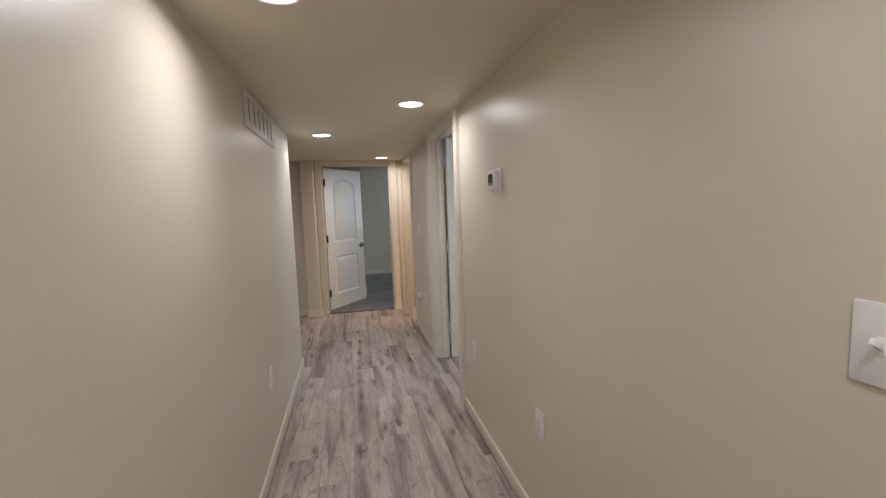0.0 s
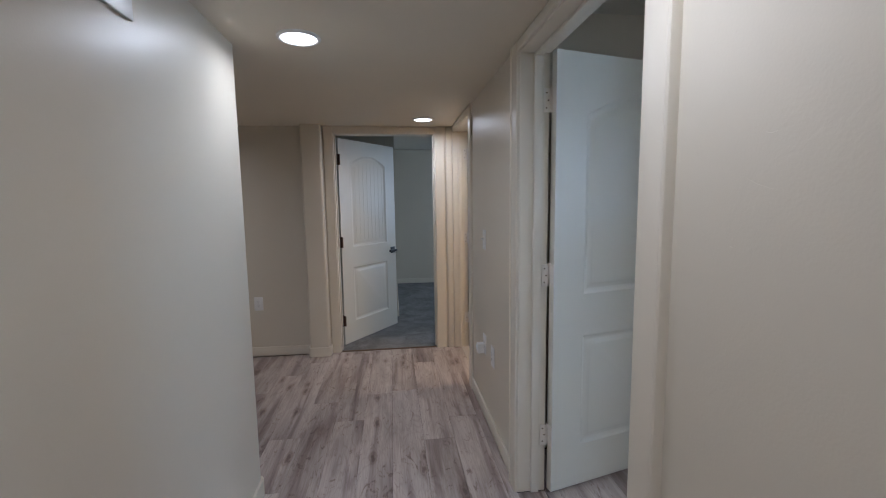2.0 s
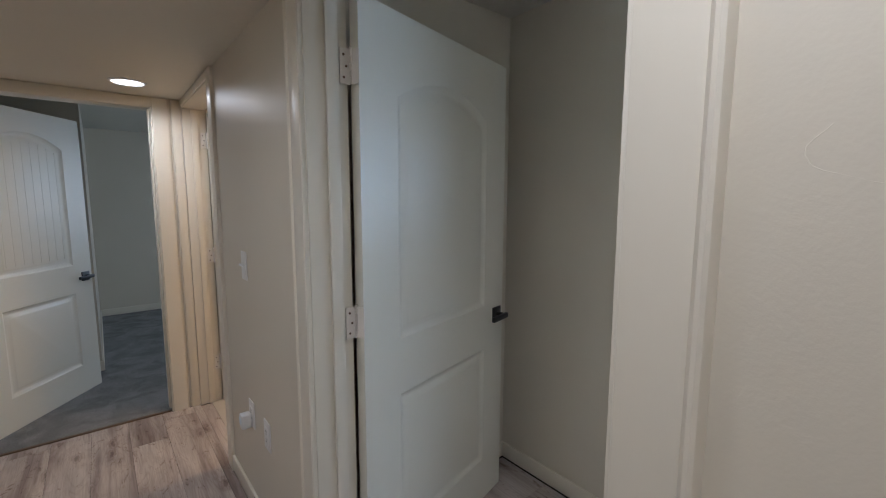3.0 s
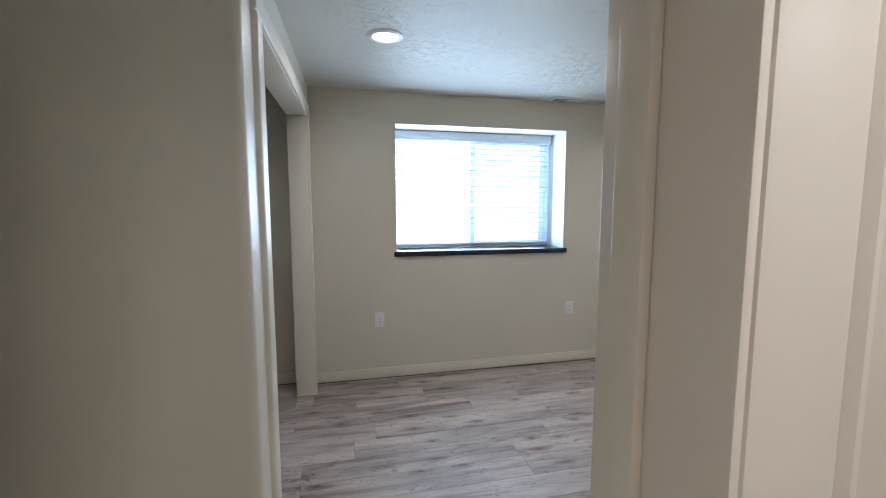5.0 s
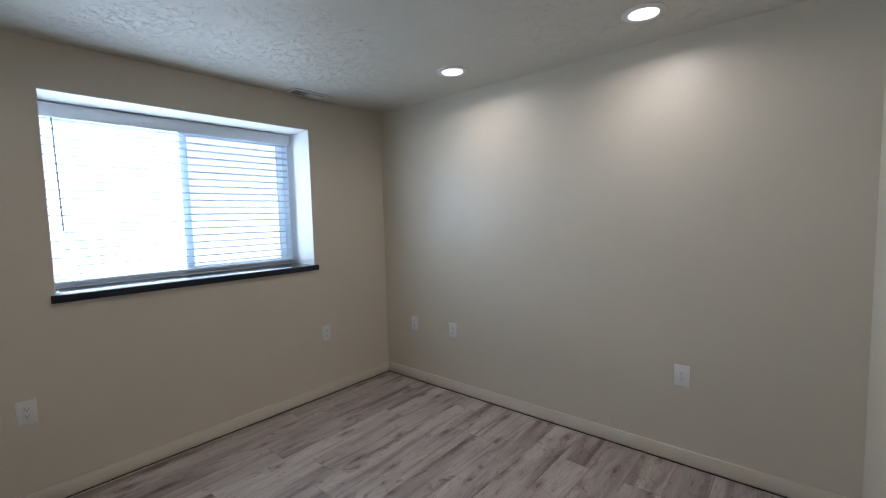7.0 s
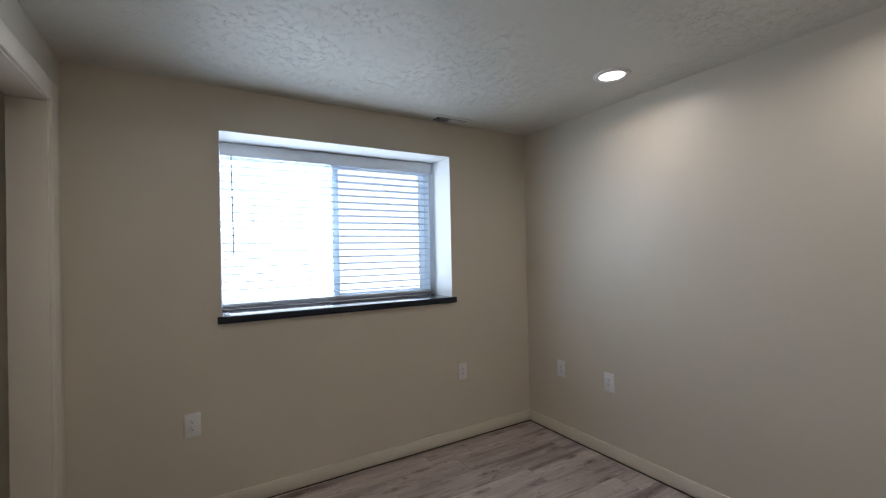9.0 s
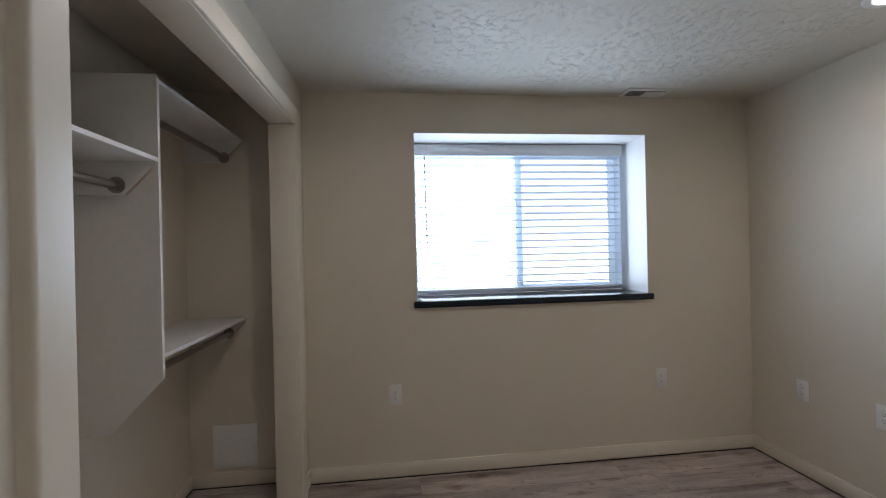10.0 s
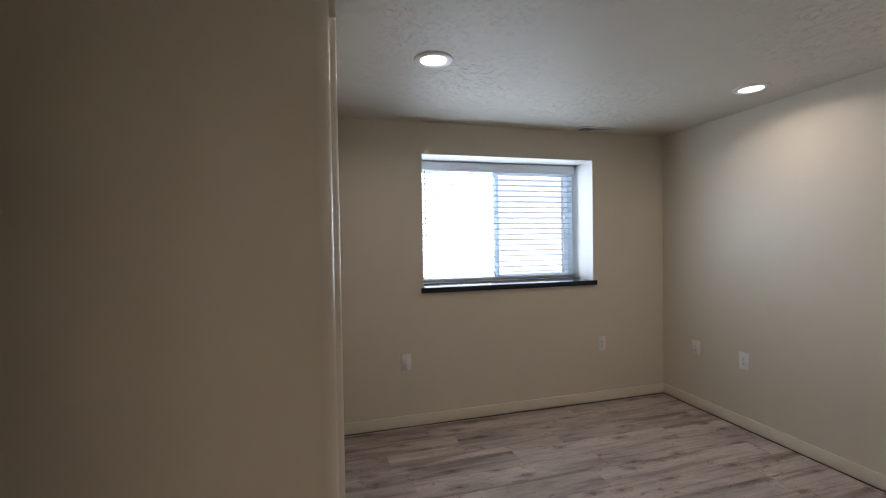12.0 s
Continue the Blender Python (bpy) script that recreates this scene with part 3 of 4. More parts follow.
def hinge(door, pin, z, jamb_dir, leaf_dir, material, h=0.10):
    """A butt hinge: jamb plate and leaf plate (each 34 mm wide, from the pin) with a knuckled barrel. World places."""
    b = bmesh.new()
    px, py = pin
    for dx, dy in (jamb_dir, leaf_dir):
        nx, ny = -dy * 0.0015, dx * 0.0015
        pts = [(px + dx * 0.004 + nx, py + dy * 0.004 + ny), (px + dx * 0.036 + nx, py + dy * 0.036 + ny), (px + dx * 0.036 - nx, py + dy * 0.036 - ny), (px + dx * 0.004 - nx, py + dy * 0.004 - ny)]
        prism(b, pts, z - h / 2, z + h / 2)
    for k in range(5):
        cyl(b, (px, py, z - h / 2 + k * h / 5 + 0.001), (px, py, z - h / 2 + (k + 1) * h / 5 - 0.001), 0.0065, 12)
    cyl(b, (px, py, z + h / 2), (px, py, z + h / 2 + 0.006), 0.0045, 12)
    ob = part("hinge", b, material, door, "", door.matrix_world.inverted())
    s = bmesh.new()
    dx, dy = jamb_dir
    for k, (w, dz) in enumerate(((0.024, 0.032), (0.016, 0.0), (0.024, -0.032))):
        cx, cy = px + dx * w, py + dy * w
        side = Vector((dy, -dx, 0)) if dx * 0 - dy * 1 > 0 else Vector((-dy, dx, 0))
        n = Vector((0, -1, 0)) if abs(dx) > abs(dy) else side
        cyl(s, Vector((cx, cy, z + dz)), Vector((cx, cy, z + dz)) + n * 0.0028, 0.0036, 10)
    part("screw", s, BRONZE, ob, "", Matrix.Identity(4))


A1 = radians(14.4)
bed_door = door_leaf("bedroom_door", pose(1.146, 3.968, 0.010, 0, 0, 14.4), 0.897, 2.018, "white two-panel arch-top door standing open to the bedroom", 0)
for z in (1.821, 1.052, 0.288):
    hinge(bed_door, (1.134, 3.993), z, (-1, 0), (math.sin(A1), -math.cos(A1)), HINGE)
A2 = radians(52.9)
end_door = door_leaf("carpet_room_door", pose(-0.055, 6.262, 0.012, 0, 0, 52.9), 0.853, 1.978, "white plank-panel arch-top door half open to the carpeted room", 8, hand_z=0.855)
for z in (1.79, 1.02, 0.26):
    hinge(end_door, (-0.062, 6.236), z, (0, -1), (math.cos(A2 - 1.57), math.sin(A2 - 1.57)), BRONZE)
bath_door = door_leaf("bathroom_door", pose(1.136, 6.030, 0.012, 0, 0, 4), 0.80, 1.998, "white bathroom door standing wide open", 0)
for z in (1.82, 1.05, 0.29):
    hinge(bath_door, (1.128, 6.060), z, (-1, 0), (0.07, -1), HINGE)

# ---- window with blind ----
win = tagged(new("window_1"), "white vinyl sliding basement window in a deep recess", "window", kind="structure")


def vpart(name, parent, x0, x1, y0, y1, z0, z1, mat=None, bevel=0.003, label=""):
    b = bmesh.new()
    box(b, x0, x1, y0, y1, z0, z1, bevel)
    return part(name, b, mat or VINYL, parent, label)


sz = 1.062
b = bmesh.new()
box(b, 4.234, 4.566, WY0 + 0.001, WY1 - 0.001, 1.0455, sz, 0.002)
box(b, 4.226, 4.249, WY0 - 0.024, WY1 + 0.018, 1.022, sz, 0.003)
part("window_sill", b, STONE, win, "polished black stone sill")
# bottom member opaque instead, so it stays darker than the glowing rest
for y0, y1, z0, z1 in ((WY0, WY1, sz, 1.084), (WY0, WY1, 2.05, WZ1), (WY0, WY0 + 0.045, 1.084, 2.05), (WY1 - 0.014, WY1, 1.084, 2.05)):
    vpart("window_frame", win, 4.568, 4.615, y0, y1, z0, z1, RAILM if z1 < 1.2 else None)
YM = 2.125
for a, c, x in ((WY0 + 0.045, YM + 0.025, 4.572), (YM - 0.025, WY1 - 0.014, 4.592)):
    sash = vpart("sash", win, x, x + 0.018, a, a + 0.045, 1.084, 2.05)
    vpart("sash_rail", sash, x, x + 0.018, c - (0.045 if x < 4.58 else 0.016), c, 1.084, 2.05)
    vpart("sash_rail", sash, x, x + 0.018, a + 0.045, c - 0.045, 1.084, 1.114)
    vpart("sash_rail", sash, x, x + 0.018, a + 0.045, c - 0.045, 2.01, 2.05)
    g = vpart("pane", sash, x + 0.007, x + 0.011, a + 0.045, c - 0.045, 1.114, 2.01, GLASS, 0)
    g.visible_shadow = False
# linings added to make the recess look brighter than the wall paint
for y0, y1, z0, z1 in ((WY0, WY0 + 0.004, sz, WZ1), (WY1 - 0.004, WY1, sz, WZ1), (WY0 + 0.004, WY1 - 0.004, WZ1 - 0.004, WZ1)):
    b = bmesh.new()
    box(b, 4.2495, 4.567, y0, y1, z0, z1)
    part("added_lining", b, REVEAL, win, "thin pale lining added to brighten the window recess")
# assumed screen, added to dim the view through the right half
b = bmesh.new()
box(b, 4.6165, 4.6175, WY0 + 0.02, YM, 1.09, 2.06)
part("insect_screen", b, SCREENW, win, "assumed insect screen, dimming the right half of the window")

blind = thing("window_blind", pose(4.535, 2.122, 1.063), "white two-inch slat blind, lowered with slats open", "window blind")


def bpart(name, x0, x1, y0, y1, z0, z1, mat=None, bevel=0.002, parent=None, label=""):
    b = bmesh.new()
    box(b, x0, x1, y0, y1, z0, z1, bevel)
    return part(name, b, mat or SLATM, parent or blind, label)


HB = 0.732
bpart("valance", -0.040, -0.030, -HB, HB, 0.945, 1.022, RAILM)
bpart("headrail", -0.028, 0.028, -HB + 0.004, HB - 0.004, 0.972, 1.024, RAILM)
bpart("bottom_rail", -0.026, 0.026, -HB + 0.004, HB - 0.004, 0.022, 0.038, RAILM, 0.004)
prof = [(-0.025, -0.0016), (-0.013, 0.0012), (0.0, 0.0022), (0.013, 0.0012), (0.025, -0.0016)]
b = bmesh.new()
rows = []
for y in (-HB + 0.006, HB - 0.006):
    rows.append([b.verts.new((x, y, z)) for x, z in prof] + [b.verts.new((x, y, z - 0.0032)) for x, z in prof[::-1]])
for i in range(10):
    j = (i + 1) % 10
    b.faces.new((rows[0][i], rows[0][j], rows[1][j], rows[1][i]))
b.faces.new(rows[0])
b.faces.new(rows[1][::-1])
first = part("slat", b, SLATM, blind)
first.matrix_local = pose(0, 0, 0.075, 0, 7, 0)
for k in range(1, 19):
    s = new("slat", first.data)
    s.parent = blind
    s.matrix_local = pose(0, 0, 0.075 + 0.0479 * k, 0, 7 + 0.7 * math.sin(k * 2.1), 0.05 * math.sin(k * 1.7))
for y in (-0.60, -0.03, 0.55):
    for x in (-0.026, 0.026):
        b = bmesh.new()
        cyl(b, (x, y, 0.03), (x, y, 0.98), 0.0009, 6)
        part("ladder_cord", b, SLATM, blind)
b = bmesh.new()
cyl(b, (-0.036, 0.665, 0.32), (-0.034, 0.672, 0.95), 0.0045, 8)
part("tilt_wand", b, plain("grey_wand", (0.36, 0.40, 0.44), 0.3), blind, "clear grey tilt wand")

# plain bright distance outside the windows
b = bmesh.new()
box(b, 7.0, 7.05, -3.0, 14.0, -2.0, 7.0)
structure("backdrop", b, glowing("overcast_distance", (0.93, 0.97, 1.0), 2.2), "bright hazy daylight outside the window", "backdrop")
# unseen ground, made pale to bounce light up onto the slats
b = bmesh.new()
box(b, 4.62, 7.0, -3.0, 14.0, 0.4, 0.9)
structure("ground", b, plain("pale_bounce_ground", (0.62, 0.62, 0.60), 0.9), "unseen pale ground outside the window, bouncing light up", "ground")

# ---- downlights ----


def downlight(x, y, z, r, inner, group):
    d = thing("downlight", pose(x, y, z), "round white LED downlight switched on in the ceiling", "ceiling light", group)
    b = bmesh.new()
    loops = []
    for rad, dz in ((r, 0), (r, -0.004), (r - 0.006, -0.0075), (inner + 0.004, -0.0095), (inner, -0.007), (inner - 0.002, 0.0)):
        loops.append([b.verts.new((rad * math.cos(a * math.pi / 20), rad * math.sin(a * math.pi / 20), dz)) for a in range(40)])
    for p, q in zip(loops, loops[1:]):
        for k in range(40):
            b.faces.new((p[k], p[(k + 1) % 40], q[(k + 1) % 40], q[k]))
    part("trim_ring", b, PLASTIC, d)
    b = bmesh.new()
    bmesh.ops.create_circle(b, cap_ends=True, segments=40, radius=inner - 0.001)
    part("diffuser", b, LED, d, "glowing white diffuser", Matrix.Translation((0, 0, -0.006)))
    return d


# the three added spots get fixtures as well
for sx, sy in HALL_SPOTS:
    downlight(sx, sy, HALL_Z, 0.088, 0.072, "hall downlights")
for sx, sy in ROOM_SPOTS:
    downlight(sx, sy, ROOM_Z, 0.097, 0.066, "bedroom downlights")
downlight(2.0, 5.3, 2.25, 0.15, 0.125, "")

# ---- outlets and switches ----


def wall_plate(name, label, category, group):
    d = thing(name, Matrix.Identity(4), label, category, group)
    b = bmesh.new()
    box(b, -0.0385, 0.0385, -0.0055, 0, -0.062, 0.062, 0.003)
    part("plate", b, PLASTIC, d)
    return d


def outlet():
    d = wall_plate("wall_outlet", "white duplex outlet with plain cover plate", "outlet", "wall outlets")
    b = bmesh.new()
    box(b, -0.017, 0.017, -0.0075, -0.004, -0.034, 0.034, 0.0012)
    ins = part("socket_insert", b, PLASTIC, d)
    for zc in (0.017, -0.017):
        b = bmesh.new()
        box(b, -0.0075, -0.0055, -0.0080, -0.006, zc - 0.001, zc + 0.008)
        box(b, 0.0055, 0.0075, -0.0080, -0.006, zc - 0.001, zc + 0.007)
        cyl(b, (0, -0.006, zc - 0.007), (0, -0.0080, zc - 0.007), 0.0028, 10)
        part("socket_slots", b, SLOT, ins, "dark slots")
    for zc in (0.048, -0.048):
        b = bmesh.new()
        cyl(b, (0, -0.0045, zc), (0, -0.0062, zc), 0.003, 10)
        part("screw", b, PLASTIC, d)
    return d


E_, W_, S_, N_ = 90, -90, 180, 0
first_outlet = outlet()
spots = [(1.0, 1.77, 0.507, W_), (1.0, 2.722, 0.507, W_), (1.0, 4.745, 0.482, W_), (1.0, 4.525, 0.478, W_), (HX, 2.70, 0.482, E_), (-0.79, 6.095, 0.494, N_),
         (4.25, 3.020, 0.50, W_), (4.25, 1.294, 0.505, W_), (3.892, 0.64, 0.50, S_), (3.472, 0.64, 0.503, S_), (1.845, 0.64, 0.503, S_)]
for i, (x, y, z, a) in enumerate(spots):
    if i == 0:
        first_outlet.matrix_world = pose(x, y, z, 0, 0, a)
    else:
        copy_thing(first_outlet, pose(x, y, z, 0, 0, a))

sw = wall_plate("light_switch", "white toggle light switch on the hall wall", "light switch", "light switches")
b = bmesh.new()
box(b, -0.006, 0.006, -0.0075, -0.004, -0.013, 0.013, 0.001)
part("switch_collar", b, PLASTIC, sw)
b = bmesh.new()
box(b, -0.0045, 0.0045, -0.012, 0.012, -0.0055, 0.0055, 0.0015)
part("toggle", b, PLASTIC, sw, "", pose(0, -0.012, 0.003, -28, 0, 0))
sw.matrix_world = pose(1.0, 0.638, 1.212, 0, 0, W_)
copy_thing(sw, pose(1.0, 4.745, 1.152, 0, 0, W_))
copy_thing(sw, pose(1.12, 2.80, 1.15, 0, 0, E_))["label"] = "white toggle light switch beside the bedroom door"

plug = thing("plug_in_adapter", pose(1.0 - 0.008, 4.755, 0.455, 0, 0, W_), "small white plug-in adapter in a hall outlet", "plug adapter")
b = bmesh.new()
box(b, -0.022, 0.022, -0.042, 0.0, -0.032, 0.032, 0.005, 3)
part("body", b, PLASTIC, plug)
b = bmesh.new()
box(b, -0.014, 0.014, -0.0445, -0.040, -0.010, 0.020, 0.001)
part("sensor_window", b, SLATM, plug)

# ---- thermostat ----
th = thing("thermostat", pose(1.0, 2.222, 1.546, 0, 0, W_), "white wall thermostat with grey display, on a backplate", "thermostat")
b = bmesh.new()
box(b, -0.060, 0.060, -0.010, 0, -0.057, 0.057, 0.004, 3)
part("backplate", b, PLASTIC, th)
b = bmesh.new()
box(b, -0.061, 0.034, -0.036, -0.010, -0.047, 0.050, 0.008, 4)
body = part("body", b, PLASTIC, th)
b = bmesh.new()
box(b, -0.050, 0.015, -0.0370, -0.035, -0.026, 0.033, 0.0008)
bez = part("display_bezel", b, BUTTON, body)
b = bmesh.new()
box(b, -0.0485, 0.0135, -0.0376, -0.0365, -0.011, 0.0315)
part("display", b, SCREENM, bez, "dark grey liquid crystal display")
for k in range(5):
    b = bmesh.new()
    box(b, -0.0480 + k * 0.0125, -0.0370 + k * 0.0125, -0.0382, -0.0365, -0.0235, -0.0140, 0.0008)
    part("button", b, BUTTON, bez)
for x0, x1, z in ((-0.034, 0.002, 0.0405), (-0.053, -0.038, -0.037), (0.002, 0.018, -0.037)):
    b = bmesh.new()
    box(b, x0, x1, -0.0363, -0.0355, z - 0.0012, z + 0.0012)
    part("marking_bar", b, BUTTON, body)

# ---- return-air grille and ceiling register ----
gr = thing("return_air_grille", pose(HX, 2.958, 1.958, 0, 0, E_), "white stamped steel return-air grille under the ceiling", "air vent")
b = bmesh.new()
box(b, -0.438, 0.438, -0.010, 0, -0.097, 0.097, 0.004)
part("frame", b, VENTW, gr)
cols = 6
cw = 0.77 / cols
b = bmesh.new()
w = cw - 0.022
for quad in ([(w, -0.0004, 0.0055), (w, -0.0004, -0.0055), (0, -0.0045, -0.0048), (0, -0.0045, 0.0048)], [(w, -0.0004, 0.0055), (0, -0.0045, 0.0048), (0, 0.0, 0.0055)], [(w, -0.0004, -0.0055), (0, 0.0, -0.0055), (0, -0.0045, -0.0048)]):
    b.faces.new([b.verts.new(v) for v in quad])
lv = part("louvre", b, VENTW, gr)
# solid dark block in place of the shaded opening
b = bmesh.new()
box(b, -0.0026, 0.0026, -0.0046, 0.0, -0.0030, 0.0030)
gap = part("louvre_end_shade", b, VENTGAP, gr, "dark block painted as the shade in a louvre's open end")
n = 0
for c in range(cols):
    for r in range(9):
        for kind, src in (("louvre", lv), ("louvre_end_shade", gap)):
            o = src if n == 0 else new(kind, src.data)
            o.parent = gr
            o.matrix_local = pose(-0.352 + c * cw, -0.010, -0.0535 + r * 0.0132)
        n += 1

reg = thing("ceiling_register", pose(4.165, 1.415, ROOM_Z), "white ceiling air register with dark louvred gaps", "air vent")
b = bmesh.new()
box(b, -0.070, 0.070, -0.150, 0.150, -0.007, 0, 0.003)
part("frame", b, VENTW, reg)
# flat dark sheet on the solid frame, painted shade instead of a hollow
b = bmesh.new()
box(b, -0.042, 0.042, -0.120, 0.120, -0.0078, -0.0065)
part("recess", b, SLOT, reg, "dark sheet painted as the shaded gaps behind the louvres")
b = bmesh.new()
box(b, -0.042, 0.042, -0.0007, 0.0007, -0.0055, 0.0055)
blade = part("blade", b, VENTW, reg)
for k in range(20):
    o = blade if k == 0 else new("blade", blade.data)
    o.parent = reg
    o.matrix_local = pose(0, -0.116 + k * 0.0122, -0.0125, -46 if k < 11 else 58, 0, 0)

# ---- closet fittings ----


def board(name, label, x0, x1, y0, y1, z0, z1, category="shelf"):
    d = thing(name, pose((x0 + x1) / 2, (y0 + y1) / 2, z0), label, category)
    b = bmesh.new()
    box(b, x0, x1, y0, y1, z0, z1, 0.0012)
    bmesh.ops.translate(b, vec=-d.matrix_world.translation, verts=b.verts[:])
    part("board", b, SHELF, d)
    return d


PX = 3.395
SF, SB = 3.895, 4.22
divider = thing("closet_divider", pose(PX, 4.22, 0.70), "white melamine closet divider with a clipped lower corner", "closet divider")
b = bmesh.new()
sheet_x(b, [(y - 4.22, z - 0.70) for y, z in ((SF, 2.072), (SF, 0.905), (4.088, 0.705), (SB, 0.705), (SB, 2.072))], -0.008, 0.008)
part("panel", b, SHELF, divider)
b = bmesh.new()
box(b, -0.008, 0.008, SF - 4.2212, SF - 4.22, 0.206, 1.371)
part("edge_band", b, PLASTIC, divider, "white front edge band")


def shelf(label, x0, x1, z, gusset_ends):
    d = board("closet_shelf", label, x0, x1, SF, SB, z, z + 0.016)
    b = bmesh.new()
    box(b, x0, x1, SF - 0.0012, SF, z, z + 0.016)
    part("edge_band", b, PLASTIC, d, "white front edge band", d.matrix_world.inverted())
    for x in gusset_ends:
        outline = [(SF + 0.006, z), (SF + 0.006, z - 0.014), (SF + 0.112, z - 0.126), (SB, z - 0.126), (SB, z)]
        b = bmesh.new()
        sheet_x(b, outline, x - 0.007, x + 0.007)
        gusset = part("gusset", b, SHELF, d, "", d.matrix_world.inverted())
        b = bmesh.new()
        sheet_x(b, [(SF + 0.0042, z), (SF + 0.0042, z - 0.015), (SF + 0.111, z - 0.128), (SF + 0.112, z - 0.126), (SF + 0.006, z - 0.014), (SF + 0.006, z)], x - 0.0072, x + 0.0072)
        part("gusset_edge", b, BRUSHW, gusset, "raw wood cut edge", Matrix.Identity(4))
    return d


shelf("white melamine closet shelf above the upper rod", PX + 0.008, 4.30, 2.042, (4.293, PX + 0.015))
shelf("white melamine closet shelf above the lower rod", PX + 0.008, 4.30, 0.985, (4.293, PX + 0.015))
shelf("white melamine closet shelf beside the divider", 2.31, PX - 0.008, 1.736, (PX - 0.015, 2.317))


def rod(label, x0, x1, y, z):
    d = thing("closet_rod", pose((x0 + x1) / 2, y, z), label, "closet rod", "closet rods")
    inv = d.matrix_world.inverted()
    b = bmesh.new()
    cyl(b, (x0 + 0.003, y, z), (x1 - 0.003, y, z), 0.0155, 20)
    part("tube", b, STEEL, d, "", inv)
    for x, s in ((x0, 1), (x1, -1)):
        b = bmesh.new()
        cyl(b, (x, y, z), (x + s * 0.004, y, z), 0.031, 28)
        cyl(b, (x + s * 0.004, y, z), (x + s * 0.020, y, z), 0.0235, 28, 0.021)
        part("flange", b, STEEL, d, "round metal end flange", inv)
    return d


rod("brushed metal closet rod under the upper shelf", PX + 0.022, 4.286, 3.992, 1.945)
rod("brushed metal closet rod under the lower shelf", PX + 0.022, 4.286, 3.985, 0.912)
rod("brushed metal closet rod beside the divider", 2.324, PX - 0.022, 4.035, 1.646)

acc = thing("access_panel", pose(4.30, 3.968, 0.238, 0, 0, W_), "square white access cover low on the closet wall", "access panel")
b = bmesh.new()
box(b, -0.126, 0.126, -0.004, 0, -0.128, 0.128, 0.0015)
part("cover", b, PLASTIC, acc)

# ---- raised plaster marks left in the wall ----


def plaster_mark(points, r):
    c = bpy.data.curves.new("plaster_mark", "CURVE")
    c.dimensions, c.bevel_depth, c.bevel_resolution, c.resolution_u = "3D", r * 0.5, 1, 4
    s = c.splines.new("BEZIER")
    s.bezier_points.add(len(points) - 1)
    for p, (y, z) in zip(s.bezier_points, points):
        p.co = (1.0003, y, z)
        p.handle_left_type = p.handle_right_type = "AUTO"
        p.radius = 0.5 + 0.7 * abs(math.sin(37 * y + 11 * z))
    c.materials.append(WALL)
    ob = new("plaster_mark", c)
    return tagged(ob, "thin raised plaster ridge painted over on wall", "plaster mark", "plaster marks", "structure")


plaster_mark([(2.888, 1.50), (2.905, 1.475), (2.872, 1.455), (2.83, 1.445)], 0.0011)
plaster_mark([(2.80, 1.43), (2.785, 1.42), (2.745, 1.405), (2.72, 1.40)], 0.0010)
plaster_mark([(2.76, 1.49), (2.748, 1.487), (2.738, 1.488)], 0.0011)
plaster_mark([(2.815, 1.31), (2.808, 1.307)], 0.0013)
plaster_mark([(2.945, 1.045), (2.93, 1.035), (2.918, 1.03)], 0.0012)
plaster_mark([(2.94, 1.025), (2.925, 1.012)], 0.0010)
plaster_mark([(2.90, 1.13), (2.893, 1.126)], 0.0010)
for k in range(22):
    y, z = random.uniform(1.0, 2.9), random.uniform(0.7, 1.9)
    plaster_mark([(y, z), (y - random.uniform(0.004, 0.009), z + random.uniform(-0.005, 0.005)), (y - random.uniform(0.011, 0.020), z + random.uniform(-0.008, 0.008))], random.uniform(0.0006, 0.0010))

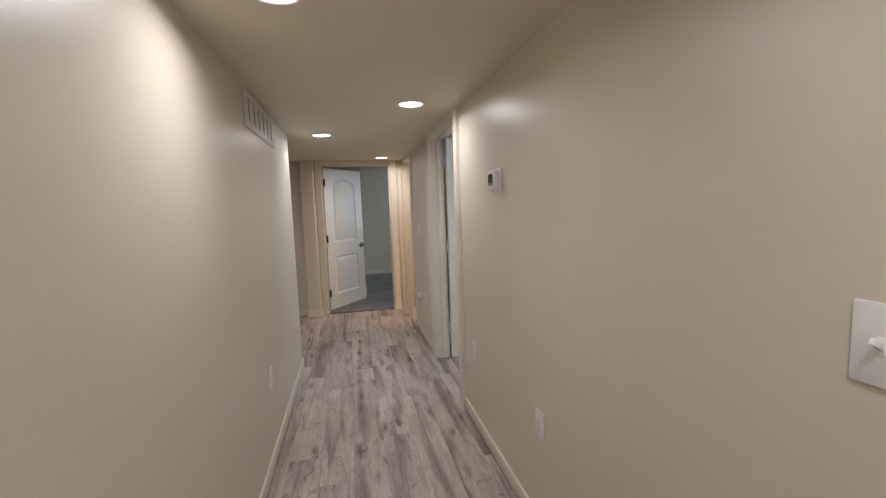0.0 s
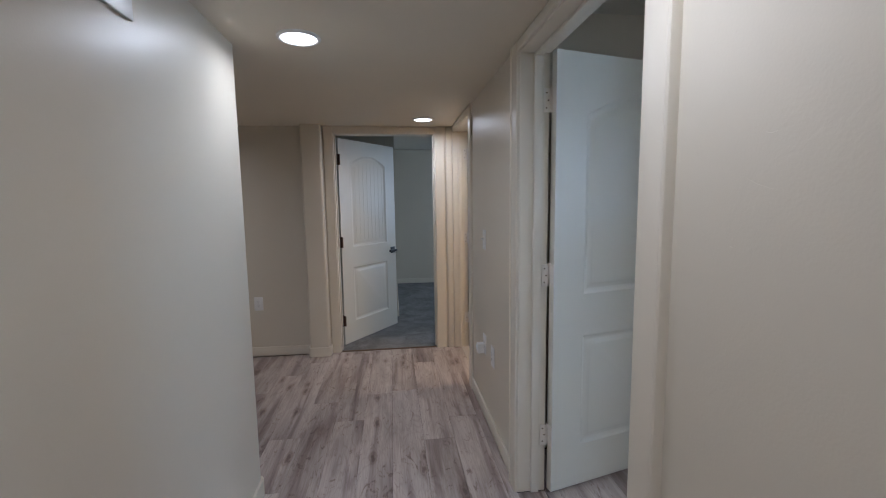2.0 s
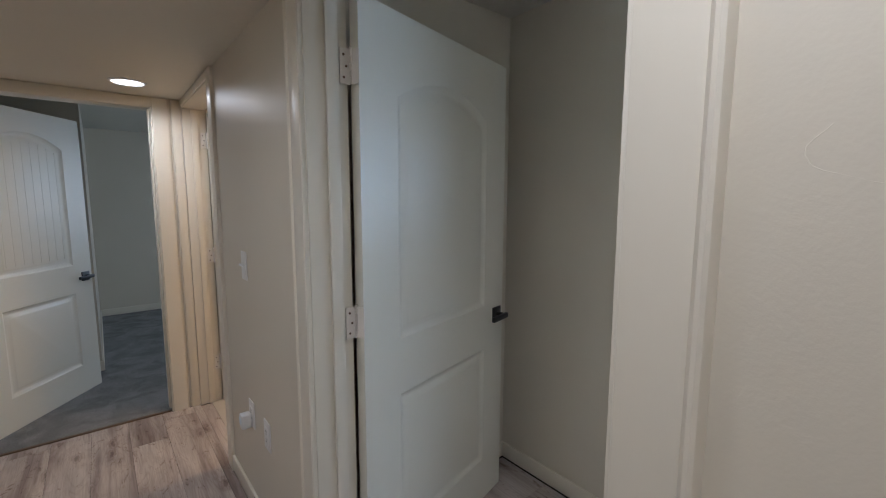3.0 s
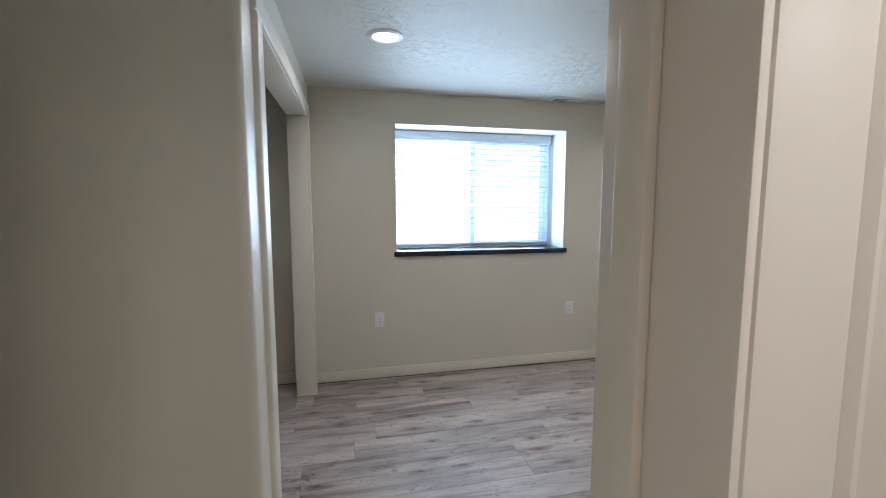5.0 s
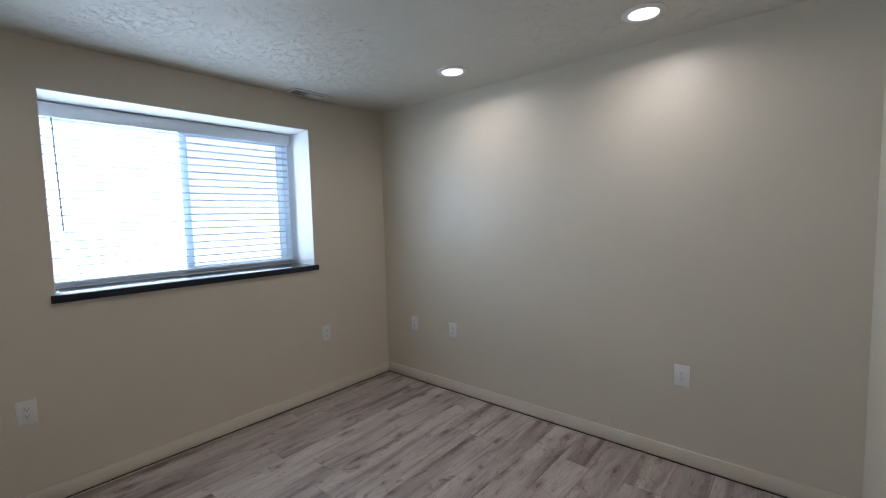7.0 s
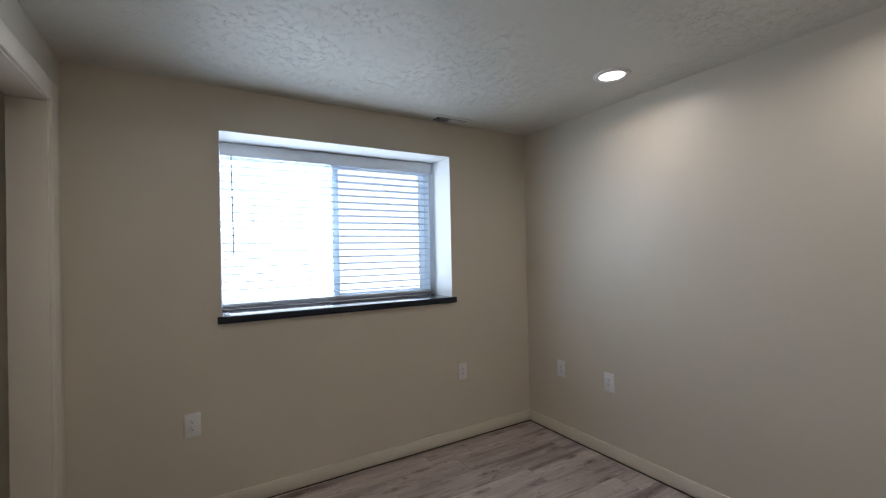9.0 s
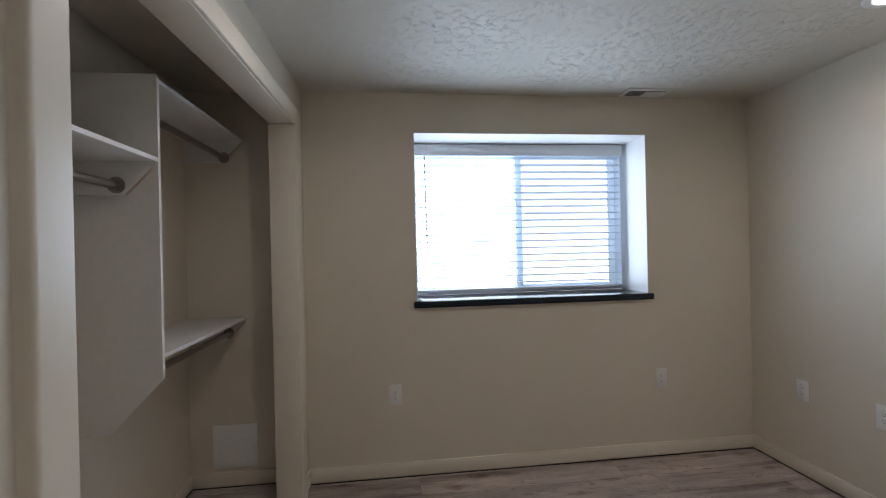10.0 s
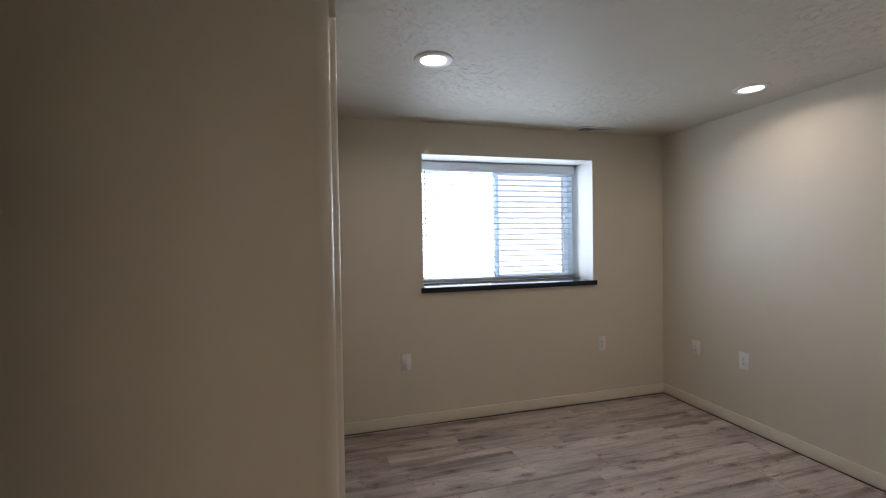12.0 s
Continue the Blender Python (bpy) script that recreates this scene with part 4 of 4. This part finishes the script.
# ---- floor planks, laid along the hall ----
PWID, PLEN = 0.182, 1.22
regions = [(HX + 0.007, 0.993, -1.6, HY), (-2.30, 0.993, HY, 6.084), (0.993, 1.131, 3.063, 4.0), (1.131, 4.239, 0.651, 3.54), (1.131, 2.189, 3.54, 4.329), (2.458, 4.032, 3.54, 3.66), (2.31, 4.289, 3.66, 4.209), (0.993, 1.06, 5.243, 6.068), (-0.07, 0.825, 6.084, 6.102)]
cols = []
x = -2.33
while x < 4.34:
    cols.append(x)
    x += PWID
shapes = {}
rng = random.Random(5)
for ci, cx in enumerate(cols):
    off = rng.uniform(-PLEN, 0)
    spans = []
    for x0, x1, y0, y1 in regions:
        a, c = max(cx, x0), min(cx + PWID, x1)
        if c - a > 0.012:
            for k, (pa, pc, p0, p1) in enumerate(spans):
                if abs(pa - a) + abs(pc - c) < 1e-6 and (abs(p1 - y0) < 1e-6 or abs(p0 - y1) < 1e-6):
                    y0, y1 = min(p0, y0), max(p1, y1)
                    spans.pop(k)
                    break
            spans.append((a, c, y0, y1))
    for a, c, y0, y1 in spans:
        y = -1.6 + off
        while y < 6.2:
            p, q = max(y, y0), min(y + PLEN, y1)
            if q - p > 0.012:
                key = (round(c - a, 3), round(q - p, 3))
                if key not in shapes:
                    g = 0.0006
                    hx, hy = key[0] / 2 - g, key[1] / 2 - g
                    b = bmesh.new()
                    prism(b, [(-hx, -hy), (hx, -hy), (hx, hy), (-hx, hy)], -0.005, -0.0010)
                    t = [b.verts.new(v) for v in ((-hx + 0.0012, -hy + 0.0012, 0), (hx - 0.0012, -hy + 0.0012, 0), (hx - 0.0012, hy - 0.0012, 0), (-hx + 0.0012, hy - 0.0012, 0))]
                    b.verts.ensure_lookup_table()
                    lo = [v for v in b.verts if abs(v.co.z + 0.001) < 1e-6]
                    b.faces.ensure_lookup_table()
                    topf = [f for f in b.faces if all(v in lo for v in f.verts)]
                    ring = list(topf[0].verts)
                    bmesh.ops.delete(b, geom=topf, context="FACES_ONLY")
                    near = {v: min(t, key=lambda w: (w.co - v.co).length) for v in ring}
                    for i in range(4):
                        u, w = ring[i], ring[(i + 1) % 4]
                        b.faces.new((u, w, near[w], near[u]))
                    b.faces.new([near[v] for v in ring])
                    bmesh.ops.recalc_face_normals(b, faces=b.faces[:])
                    me = bpy.data.meshes.new("plank")
                    b.to_mesh(me)
                    b.free()
                    me.materials.append(PLANK)
                    shapes[key] = me
                o = new("plank", shapes[key])
                o.location = ((a + c) / 2, (p + q) / 2, 0)
                o.parent = floor
            y += PLEN
